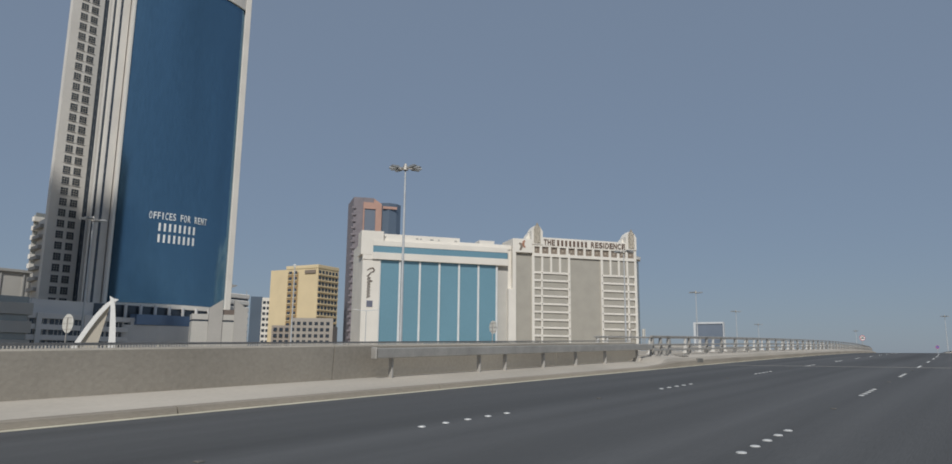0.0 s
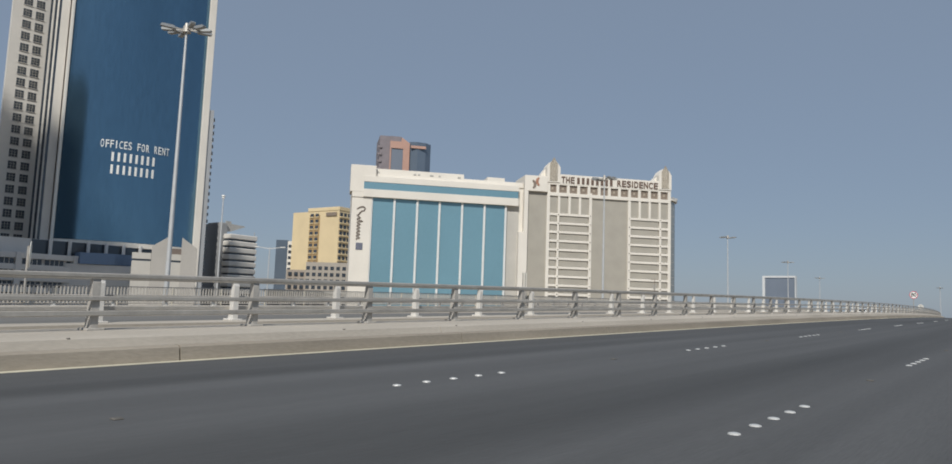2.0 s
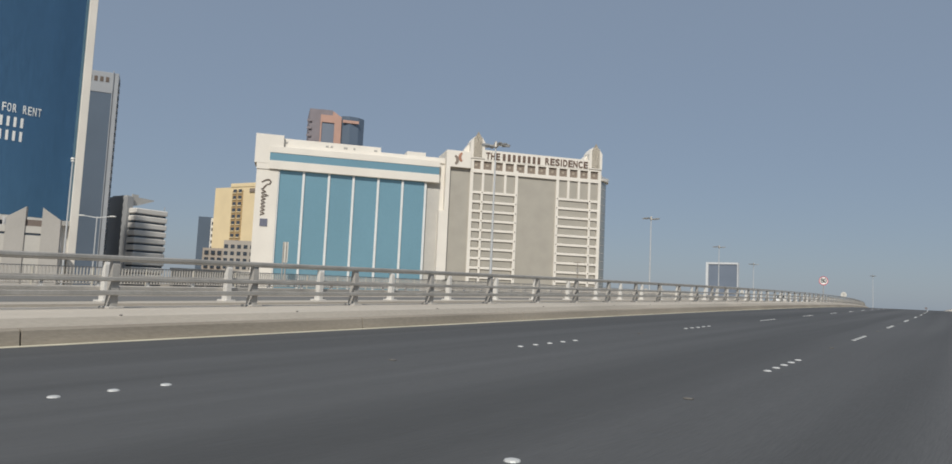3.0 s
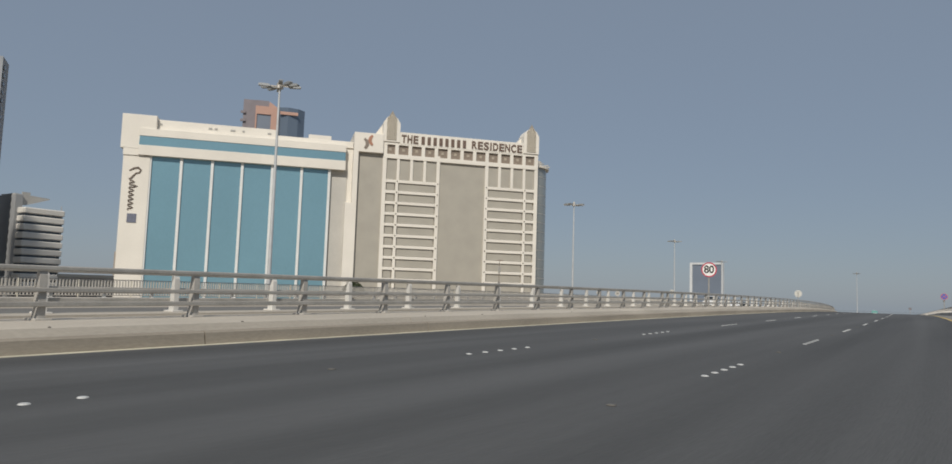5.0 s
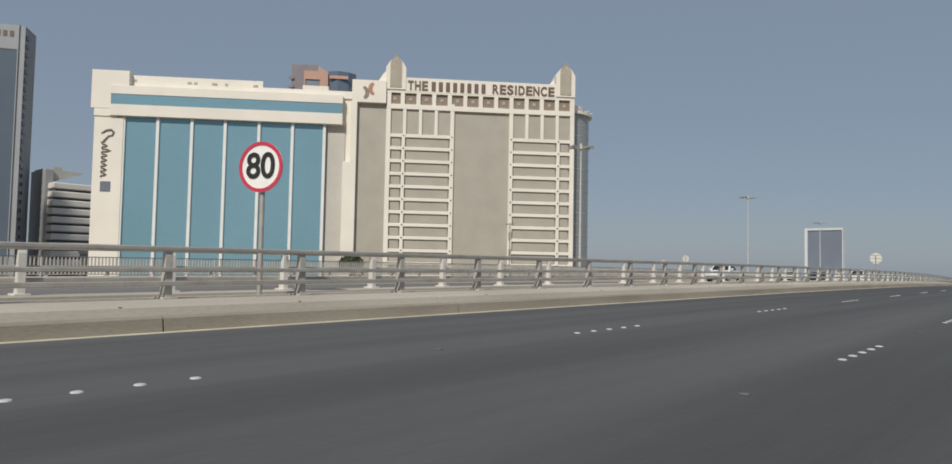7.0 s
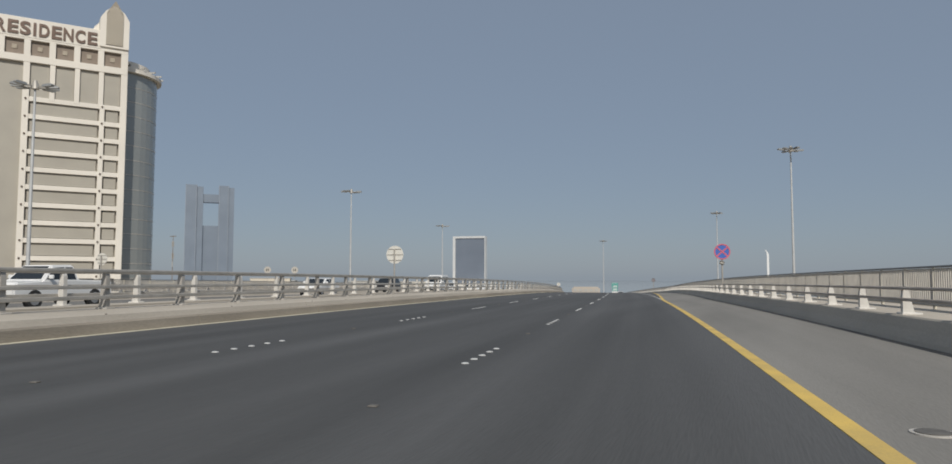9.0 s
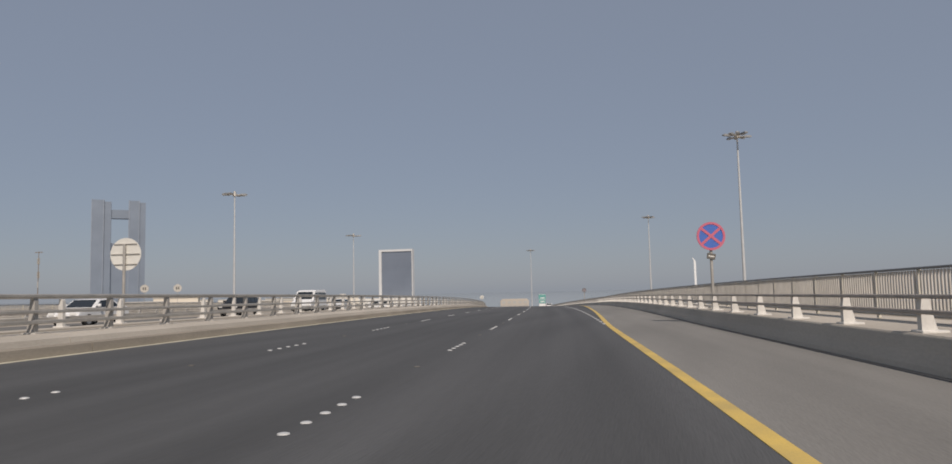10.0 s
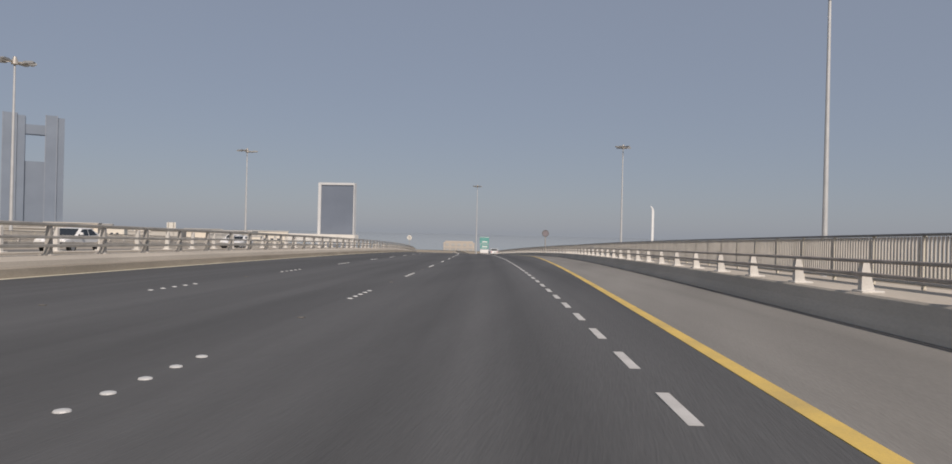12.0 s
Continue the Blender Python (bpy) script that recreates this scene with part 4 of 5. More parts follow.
car_park = building("car_park", "beige parking building with open dark decks", PX, "building")
part("body", boxes((28, 74.5, -38, 2, GL, 12.9)), GREYWALL, car_park)
for i in range(4):
    part("deck_wall", boxes((27.5, 75, -39.0, -37.8, -2.6 + 4.2 * i, 0.1 + 4.2 * i), bevel=0.05), PALEWALL, car_park)
    part("opening", boxes((28.4, 74.2, -38.3, -37.95, 0.15 + 4.2 * i, 1.5 + 4.2 * i)), GREYGLASS, car_park)
hall = building("hall", "large pale block with a dark flat roof edge", PX, "building")
part("shell", boxes((58, 114, 60, 92, GL, 29.6), bevel=0.1), PALEWALL, hall)
part("roof_edge", boxes((57.4, 114.4, 59.2, 92, 29.6, 30.6), bevel=0.05), GREYWALL, hall)
for i in range(8):
    part("rib", boxes((60 + 7.4 * i, 60.5 + 7.4 * i, 59.6, 60.1, GL, 29.5)), GREYWALL, hall)

# white A-shaped mast above the parking roof
mast_a = building("a_frame_mast", "white A-shaped steel mast with two cross bars", pose(-205.4, 74.3, 0, 0, 0, 62), "mast")
for sgn in (-1, 1):
    part("leg", prism(bmesh.new(), [(sgn * 2.5, 16.4), (sgn * 1.9, 16.4), (0.0, 25.1), (sgn * 0.25, 25.7)], lambda u, v, w: (u, w, v), -0.3, 0.3), SIGNWHITE, mast_a)
for z, w in ((17.0, 1.9), (20.6, 1.3)):
    part("cross_bar", boxes((-w, w, -0.2, 0.2, z, z + 0.45), bevel=0.03), SIGNWHITE, mast_a)
part("foot", boxes((-3.0, 3.0, -1.5, 1.5, GL, 16.4), bevel=0.05), PALEWALL, mast_a)

# white sail-shaped arch and the pointed gateway
arch = building("arch_canopy", "white sail-shaped entrance arch of two curved blades", pose(-93.9, 49.0, 0, 0, 0, 62), "arch")
TIP = 8.4
BEIGEFILL = material("beige_membrane", (0.50, 0.455, 0.375), 0.8, 0, 0.06, 0.3, 0, 3)
drops = [13.4 * i / 16 for i in range(17)]
left = [(-4.6 * (d / 7.1) ** 0.72, TIP - d) for d in drops]
right = [(0.8 * (d / 7.1) ** 0.6, TIP - d) for d in drops]
part("blade", prism(bmesh.new(), left + [(x + 0.62, z - 0.1) for x, z in left[::-1]], lambda u, v, w: (u, w, v), -0.4, 0.4), SIGNWHITE, arch)
part("blade", prism(bmesh.new(), right + [(x - 0.5 - 0.06 * (TIP - z), z + 0.3) for x, z in right[::-1]], lambda u, v, w: (u, w, v), -0.5, 0.5), SIGNWHITE, arch)
part("infill", prism(bmesh.new(), [(x + 0.4, z - 0.1) for x, z in left[1:]] + [(-2.8, GL), (-0.35, TIP - 0.9)], lambda u, v, w: (u, w, v), 0.05, 0.25), BEIGEFILL, arch, "beige infill panel")

BROWNLINTEL = material("brown_lintel", (0.17, 0.135, 0.115), 0.7, 0, 0.08, 0.5, 0, 6)
gate = building("gateway", "cream entrance gateway with two slanting pointed blades", pose(-173.2, 123.0, 0, 0, 0, 62), "gateway")
for s in (-1, 1):
    part("blade", prism(bmesh.new(), [(s * 1.55, GL), (s * 1.55, 16.7), (s * 5.1, 14.2), (s * 5.3, GL)], lambda u, v, w: (u, w, v), -1.2, 1.2), STONEGREY, gate)
for z, w in ((GL, 10.5 - GL), (11.0, 1.5)):
    part("side_wall", boxes((-9.4, -5.2, -0.9, 6, z, z + w), (-1.55, 1.55, -0.9, 6, z, z + w)), PALEWALL, gate)
part("window_slit", boxes((-9.2, -5.2, -0.7, 5.8, 10.48, 11.02), (-1.55, 1.55, -0.7, 5.8, 10.48, 11.02)), DARKGLASS, gate)
part("lintel", boxes((-1.55, 1.55, -0.6, 0.6, 12.5, 13.9)), BROWNLINTEL, gate, "dark brown panel between the blades")

# ---- other blocks of the town ----
CROWN = material("pale_crown_panel", (0.33, 0.345, 0.365), 0.8, 0, 0.05, 0.1, 0, 3)
grey_tower = building("grey_tower", "slender steel-grey glass tower with a pale crown behind the office tower", pose(-303.1, 188.3, 0.5, 0, 0, 62), "tower")
part("body", boxes((-4.4, 7.5, -9, 3, GL, 75.0)), STEELGLASS, grey_tower)
crown = part("crown", boxes((-4.5, 7.6, -9.2, 3.1, 75.0, 83.5), bevel=0.1), CROWN, grey_tower)
for i in range(5):
    part("letter_bar", boxes((-3.4 + 2.05 * i, -2.2 + 2.05 * i, -9.32, -9.18, 79.4, 81.4)), LETTER, crown, "plain dark bar in place of a letter")
part("edge_fin", boxes((7.3, 7.6, -9.4, -8.9, GL, 84.4)), CROWN, grey_tower)
for a, b in ((7.5, 9.4), (-6.4, -4.4)):
    part("side_strip", boxes((a, b, -8.9, 2.5, GL, 83.5)), CROWN, grey_tower)
for i in range(26):
    part("balcony", boxes((9.4, 10.0, -8.6, -6.4, 4 + 3.0 * i, 5.2 + 3.0 * i)), DARKGLASS, grey_tower)
    part("balcony", boxes((-7.2, -6.4, -8.9, 2.2, 4 + 3.0 * i, 5.0 + 3.0 * i)), PALEWALL, grey_tower)

stripes = building("striped_office", "pale office block with dark window bands and a grey flank", pose(-287.4, 202.4, 0, 0, 0, 96), "building")
part("body", boxes((0.5, 14.0, 0.7, 18.5, GL, 30.0)), DARKGLASS, stripes)
part("flank", boxes((-1.0, 1.6, 5.0, 19.0, GL, 35.2), bevel=0.05), material("grey_block", (0.30, 0.305, 0.31), 0.85, 0, 0.08, 0.1, 0.05, 3), stripes, "plain grey flank wall")
for i in range(10):
    part("band", boxes((0.0, 14.5, 0.0, 18.8, 28.3 - 3.0 * i, 30.5 - 3.0 * i), bevel=0.3), TOWERWALL, stripes)
part("canopy", prism(bmesh.new(), [(-0.8, 31.6), (4.2, 32.0), (11.5, 34.7), (11.5, 35.1), (-0.8, 35.7)], lambda u, v, w: (u, w, v), 6.0, 16.0), GREYWALL, stripes, "tapering roof canopy")
part("roof_rod", boxes((2.2, 5.0, 7, 7.4, 35.6, 36.6), (14.0, 14.2, 2, 2.2, 30.0, 32.4)), GREYWALL, stripes)
town = building("low_parade", "row of low grey buildings with dark shaded fronts", pose(-262, 205, 0, 0, 0, 56), "building")
part("body", boxes((0, 44, 0, 14, GL, 5.5)), GREYWALL, town)
for i in range(7):
    part("shop_front", boxes((1.2 + 6.1 * i, 6.2 + 6.1 * i, -0.15, 0.1, -4.6, 1.5)), DARKGLASS, town)
part("roof_line", boxes((-0.3, 44.3, -0.6, 14, 5.5, 6.6), bevel=0.05), PALEWALL, town)

yel = building("yellow_block", "yellow apartment block with rows of recessed windows", pose(-347, 274, 0, 0, 0, 8), "building")
part("body", boxes((0, 36, 0.3, 19, GL, 52)), YELLOWWALL, yel)
part("roof_block", boxes((12, 36.3, 0.0, 19, 52, 54.0), bevel=0.1), YELLOWWALL, yel)
part("window_strip", boxes((13.5, 21.5, 0.1, 0.32, 2, 50)), material("ochre_recess", (0.42, 0.29, 0.14), 0.8), yel, "ochre recess strip")
wy = None
for r in range(14):
    for x in (14.2, 18.2):
        m = Matrix.Translation((x, 0.0, 5.5 + 3.35 * r))
        if wy is None:
            wy = part("window", boxes((0, 2.4, -0.02, 0.14, 0, 1.7)), DARKGLASS, yel, m=m)
            sill = part("window_sill", boxes((-0.2, 2.6, -0.35, 0.0, -0.5, -0.02)), YELLOWWALL, wy)
        else:
            o = again(wy, "window", m, yel)
            again(sill, "window_sill", Matrix(), o)
cell = None
for r in range(14):
    for c in range(6):
        m = Matrix.Translation((36.0, 1.0 + 3.0 * c, 4.6 + 3.4 * r)) @ Matrix.Rotation(radians(90), 4, 'Z')
        if cell is None:
            cell = part("window", boxes((0, 2.1, -0.03, 0.2, 0, 2.0)), DARKGLASS, yel, m=m)
            lip = part("window_sill", boxes((-0.3, 2.4, -0.7, 0.0, -0.75, -0.02)), YELLOWWALL, cell)
        else:
            o = again(cell, "window", m, yel)
            again(lip, "window_sill", Matrix(), o)
part("roof_sign", boxes((26.5, 34.5, -0.3, 0.0, 49.0, 51.0), bevel=0.05), DARKBROWN, yel, "dark name board")

low = building("low_block", "brownish low block with arched dark openings", pose(-305, 246, 0, 0, 0, 36), "building")
part("body", boxes((-2, 30, 0, 14, GL, 17.5)), material("brown_render", (0.36, 0.31, 0.26), 0.85, 0, 0.08, 0.1, 0.05, 3), low)
part("grey_front", boxes((8, 30.2, -0.4, 0.1, GL, 21.5)), material("taupe_render", (0.40, 0.36, 0.31), 0.85, 0, 0.08, 0.1, 0.05, 3), low)
wl0 = None
for r in range(7):
    for c in range(10 if r < 6 else 7):
        m = Matrix.Translation((-0.9 + 3.05 * c + (9.2 if r == 6 else 0), -0.5, -1.5 + 3.2 * r))
        if wl0 is None:
            wl0 = part("window", boxes((0, 1.8, 0.0, 0.6, 0, 1.8), bevel=0.05), DARKGLASS, low, m=m)
        else:
            again(wl0, "window", m, low)
slim = building("slim_block", "narrow white block with dark square windows", pose(-370, 290, 0, 0, 0, 48), "building")
part("body", boxes((-2.4, 2.8, 0, 12, GL, 38)), WHITEWALL, slim)
part("blue_side", boxes((-9.5, -2.4, 1, 12, GL, 38.6)), STEELGLASS, slim)
for r in range(10):
    again(wl0, "window", Matrix.Translation((-1.9, -0.1, 2.5 + 3.5 * r)), slim)
    again(wl0, "window", Matrix.Translation((0.6, -0.1, 2.5 + 3.5 * r)), slim)

red = building("terracotta_tower", "dark tower with a terracotta portal frame and blue glass top", Matrix(((0.59, -0.807, 0, -313.3), (0.807, 0.59, 0, 307.2), (0, 0, 1, 0), (0, 0, 0, 1))), "tower")
part("dark_wing", boxes((0, 6.0, 0, 24, GL, 99.6)), MAUVE, red)
for i in range(22):
    part("balcony", boxes((-1.2, 1.2, -0.8, 0.0, 4.0 + 4.2 * i, 5.2 + 4.2 * i)), MAUVE, red)
part("portal", boxes((6.0, 6.7, -1.0, 20, GL, 92.5), (13.6, 17.4, -1.0, 20, GL, 92.5)), TERRACOTTA, red, "terracotta portal legs")
part("lintel", prism(bmesh.new(), [(6.0, 92.5), (17.4, 92.5), (17.4, 96.0), (12.6, 99.2), (12.4, 96.6), (6.0, 96.6)], lambda u, v, w: (u, w, v), -1.0, 20), TERRACOTTA, red, "sloping terracotta lintel")
part("dark_cap", boxes((6.0, 12.4, -0.6, 20, 96.6, 99.6)), MAUVE, red)
part("portal_glass", boxes((6.7, 13.6, -0.4, 19, GL, 92.4)), SKYGLASS, red)
bm = bmesh.new()
prism(bm, [(17.4, 0.5), (22.0, -1.0), (27.0, 0.5), (30.5, 4.0), (30.5, 20), (17.4, 20)], lambda u, v, w: (u, v, w), GL, 97.2)
part("glass_wing", bm, STEELGLASS, red)
part("name_board", boxes((18.0, 27.0, -1.4, -1.0, 93.2, 94.8), bevel=0.05), TERRACOTTA, red, "terracotta name board, paled for haze")

# far towers, their haze mixed into the base colours
HAZEEDGE = material("hazed_edge_panel", (0.26, 0.29, 0.335), 0.8, 0, 0.05, 0.1, 0, 3)
twin = building("frame_tower", "very tall twin-legged tower with a bridge at its top", look((-690, 965, 0), (0, 200, 0)) @ pose(0, 0, 0, -90), "tower")
twin.matrix_world = Matrix.Translation((-690, 965, 0)) @ Matrix.Rotation(radians(41), 4, 'Z')
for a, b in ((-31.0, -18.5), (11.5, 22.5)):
    part("leg", boxes((a, b, -8, 12, GL, 131)), HAZEGLASS, twin)
    part("leg_edge", boxes((a - 0.9, a, -8.4, 12, GL, 131.5), (b, b + 0.9, -8.4, 12, GL, 131.5)), HAZEEDGE, twin)
part("outer_wing", boxes((23.4, 30.5, -6, 12, GL, 129), (-17.6, -9.5, -6, 12, GL, 129)), HAZEGLASS, twin)
part("bridge", boxes((-9.5, 11.5, -4, 10, 108, 119)), HAZEGLASS, twin)
part("lower_block", boxes((-9.5, 11.5, -2, 12, GL, 76)), HAZEGLASS, twin)

white_frame = building("framed_tower", "blue-grey glass office slab edged by a white frame", Matrix.Translation((-304.5, 901.2, 0)) @ Matrix.Rotation(radians(4), 4, 'Z'), "tower")
part("glass", boxes((2.8, 36.0, 0.4, 7, GL, 48.0)), SKYGLASS, white_frame)
part("frame_side", boxes((0, 2.8, -0.6, 7, GL, 50.2)), FRAMEWHITE, white_frame, "white frame")
part("frame_side", boxes((36.0, 36.8, -0.6, 7, GL, 48.0)), FRAMEWHITE, white_frame, "white frame")
part("frame_head", boxes((2.8, 36.8, -0.6, 7, 48.0, 50.2)), FRAMEWHITE, white_frame, "white frame")
part("podium", boxes((-34, 42, -14, -1, GL, -1.0), bevel=0.1), WHITEWALL, white_frame)
BEIGEWALL = material("beige_render", (0.46, 0.41, 0.35), 0.85, 0, 0.06, 0.1, 0.05, 3)
beige = building("beige_hall", "low beige building with recessed bays", pose(-110.0, 623, 0, 0, 0, 13), "building")
part("body", boxes((0, 17.5, 0, 10, GL, -2.0), bevel=0.1), BEIGEWALL, beige)
part("upper", boxes((1, 16.5, 1, 9, -2.0, -1.2), bevel=0.1), BEIGEWALL, beige)
for i in range(5):
    part("bay", boxes((1.2 + 3.3 * i, 3.0 + 3.3 * i, -0.15, 0.1, -4.0, -2.5)), GREYWALL, beige)
mon = building("monument", "slender white monument with a hooked top", pose(8.5, 725, 0), "monument")
part("shaft", prism(bmesh.new(), [(0.0, GL), (1.4, GL), (1.4, 20.5), (1.1, 22.2), (0.2, 23.6), (-1.1, 24.9), (-0.9, 24.2), (-0.1, 22.6), (0.0, 20.5)], lambda u, v, w: (u, w, v), -1.2, 1.2), SIGNWHITE, mon)
spires = building("twin_sail_towers", "two pointed sail-shaped towers, haze put into their colour", pose(-670, 224, 0, 0, 0, 70), "tower")
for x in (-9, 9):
    part("sail", prism(bmesh.new(), [(x - 5, GL), (x + 5, GL), (x + 3.5, 60), (x + 0.4, 115), (x - 0.6, 115), (x - 4.5, 60)], lambda u, v, w: (u, w, v), -6, 6), HAZEEDGE, spires)

# low far blocks along the shore and beside the street
rnd = random.Random(11)
for i in range(26):
    y = 420 + 16 * i
    x = -150 - rnd.uniform(0, 220) - 0.35 * (y - 420)
    w, dpt, hh = rnd.uniform(10, 26), rnd.uniform(8, 18), rnd.uniform(3, 9)
    b = building("low_house", "small pale flat-roofed building near the shore", pose(x, y, GL, 0, 0, rnd.uniform(-20, 40)), "building")
    part("wall", boxes((-w / 2, w / 2, -dpt / 2, dpt / 2, 0, hh), bevel=0.05), rnd.choice((CREAMWALL, PALEWALL, GREYWALL)), b)
    part("roof", boxes((-w / 2 - 0.3, w / 2 + 0.3, -dpt / 2 - 0.3, dpt / 2 + 0.3, hh, hh + 0.5), bevel=0.05), PALEWALL, b)
    for j in range(int(w // 4)):
        part("window", boxes((-w / 2 + 1.2 + 4 * j, -w / 2 + 3.0 + 4 * j, -dpt / 2 - 0.05, -dpt / 2 + 0.2, 1.0, min(2.4, hh - 0.4))), DARKGLASS, b)

# ---- masts and signs ----


def high_mast(z_top):
    t = empty("street_lamp", label="tall pale steel high-mast lamp with a ring of floodlights", category="street lamp")
    bm = bmesh.new()
    tube(bm, 0, 0, 0, z_top, 0.25, 0.10, 14)
    part("pole", bm, MASTPAINT, t)
    bm = bmesh.new()
    tube(bm, 0, 0, -0.02, 0.5, 0.55, 0.45, 14)
    part("base", bm, MASTPAINT, t)
    bm = bmesh.new()
    tube(bm, 0, 0, z_top - 0.3, z_top + 0.25, 0.38, 0.30, 14)
    tube(bm, 0, 0, z_top + 0.25, z_top + 0.55, 0.22, 0.16, 12)
    part("head", bm, GALV, t)
    first = None
    for s in (-1, 1):
        for i in range(4):
            a = radians(-42 + 28 * i) + (math.pi if s < 0 else 0)
            m = Matrix.Translation((0, 0, z_top - 0.05)) @ Matrix.Rotation(a, 4, 'Z')
            if first is None:
                first = part("arm", boxes((0.2, 1.1, -0.04, 0.04, -0.04, 0.04)), GALV, t, m=m)
                bm = bmesh.new()
                prism(bm, [(0.9, -0.02), (1.1, 0.14), (2.0, 0.16), (2.15, 0.05), (2.1, -0.08), (1.0, -0.12)], lambda u, v, w: (u, w, v), -0.2, 0.2)
                f1 = part("floodlight", bm, FLOODLIGHT, first)
            else:
                o = again(first, "arm", m, t)
                again(f1, "floodlight", Matrix(), o)
    return t


mast = high_mast(29.5)
spots = [(-60.3, 68.2, 25.6), (-62.8, 142.7, 24.3), (-75.2, 226.0, 22.8), (-84.7, 303.8, 21.7), (-93.2, 372.0, 19.6), (-2.7, 290.3, 23.0), (-15.9, 389.9, 22.6), (-65.5, 486.0, 20.3), (-129.6, 62.5, 25.1)]
for i, (x, y, z) in enumerate(spots):
    m = pose(x, y, z - 29.5, 0, 0, 8 if i == 1 else 30 + 9 * i)
    o = mast if i == 0 else copy_thing(mast, m)
    if i == 0:
        o.matrix_basis = m
    o["group"] = "high-mast lamps beside the viaduct"


pole = empty("street_lamp", pose(-135.9, 114.4, GL), label="slim pale lamp pole with a small cap", category="street lamp")
bm = bmesh.new()
tube(bm, 0, 0, 0, 27.6, 0.2, 0.11, 12)
part("pole", bm, MASTPAINT, pole)
bm = bmesh.new()
tube(bm, 0, 0, 27.55, 28.0, 0.3, 0.22, 12)
tube(bm, 0, 0, 28.0, 28.25, 0.42, 0.3, 12)
part("lamp_head", bm, LAMPGLASS, pole)


def double_lamp(x, y, z):
    t = empty("street_lamp", pose(x, y, GL, 0, 0, 35), label="slim grey street lamp with two arms", category="street lamp")
    bm = bmesh.new()
    tube(bm, 0, 0, 0, z, 0.11, 0.07, 10)
    part("pole", bm, MASTPAINT, t)
    for s in (-1, 1):
        part("arm", prism(bmesh.new(), [(0, z - 0.25), (0, z - 0.1), (s * 1.9, z + 0.12), (s * 1.9, z + 0.02)], lambda u, v, w: (u, w, v), -0.05, 0.05), MASTPAINT, t)
        part("lamp_head", boxes((min(s * 1.8, s * 2.6), max(s * 1.8, s * 2.6), -0.14, 0.14, z, z + 0.16), bevel=0.04), LAMPGLASS, t)


for x, y, z in ((-101.3, 104.0, 15.5),):
    double_lamp(x, y, z)
for ax, ay, tall in ((-103.8, 240.3, 17.5), (-167.3, 342.7, 21.5)):
    aerial = empty("antenna_mast", pose(ax, ay, GL), label="thin dark antenna mast with side panels", category="mast")
    bm = bmesh.new()
    tube(bm, 0, 0, 0, tall, 0.14, 0.08, 10)
    part("pole", bm, DARKBROWN, aerial)
    for dz, a in ((2.5, 0), (2.5, 120), (2.5, 240), (6, 60), (6, 180), (8.5, 300)):
        part("panel", boxes((0.12, 0.3, -0.14, 0.14, -0.8, 0.8), bevel=0.03), GREYWALL, aerial, m=Matrix.Translation((0, 0, tall - dz)) @ Matrix.Rotation(radians(a), 4, 'Z'))
    part("cross_arm", boxes((-1.15, 1.15, -0.05, 0.05, tall - 0.3, tall - 0.1)), DARKBROWN, aerial)


def round_sign(label, m, r, pole_h, base):
    """A disc facing the thing's -y, on a pole that stands at its foot."""
    t = empty("road_sign", m, label=label, category="road sign")
    bm = bmesh.new()
    tube(bm, 0, 0.06, base, pole_h + r * 0.6, 0.045, n=12)
    part("pole", bm, GALV, t)
    part("foot", boxes((-0.13, 0.13, -0.07, 0.19, base - 0.01, base + 0.03), bevel=0.008), GALV, t)
    return t


def put(ob, z):
    ob.matrix_basis = Matrix.Translation((0, 0, z))
    return ob


# a pair of round signs on the street below
for x, y in ((-120.9, 325.4), (-115.8, 329.6)):
    t = round_sign("round white road sign with dark bars on the street below", pose(x, y, 0, 0, 0, 35), 0.85, 5.9, GL)
    put(part("plate", disc(bmesh.new(), 0.85, -0.03, 0.0, 28), PALEWALL, t), 6.0)
    put(part("rim", disc(bmesh.new(), 0.85, -0.04, -0.031, 28, r0=0.74), POSTGREY, t, "grey rim"), 6.0)
    put(part("bar", boxes((-0.35, -0.08, -0.045, -0.031, -0.3, 0.3)), MARKER, t, "dark bar in place of a digit"), 6.0)
    put(part("bar", boxes((0.08, 0.35, -0.045, -0.031, -0.3, 0.3)), MARKER, t, "dark bar in place of a digit"), 6.0)

# speed limit
s80 = round_sign("round white speed limit sign with a red rim", at_road(143.2, -11.4) @ Matrix.Rotation(radians(22), 4, 'Z'), 0.47, 2.7, 0.30)
put(part("plate", disc(bmesh.new(), 0.47, -0.02, 0.0), SIGNWHITE, s80), 2.72)
put(part("rim", disc(bmesh.new(), 0.47, -0.032, -0.021, r0=0.402), SIGNRED, s80, "red rim"), 2.72)
for ch, dx in (("8", -0.155), ("0", 0.155)):
    lettering("numeral", ch, BLACK, s80, Matrix.Translation((dx, -0.03, 2.72)) @ Matrix.Rotation(radians(90), 4, 'X'), 0.66, 0.006, "black numeral", width=0.30, bold=0.012)
# no stopping
sx = round_sign("round blue no stopping sign with a faded red cross", at_road(217.5, 4.9) @ Matrix.Rotation(radians(4), 4, 'Z'), 0.46, 2.66, 0.47)
put(part("plate", disc(bmesh.new(), 0.435, -0.02, 0.0), SIGNBLUE, sx), 2.66)
put(part("rim", disc(bmesh.new(), 0.435, -0.034, -0.021, r0=0.365), SIGNPINK, sx, "faded red rim"), 2.66)
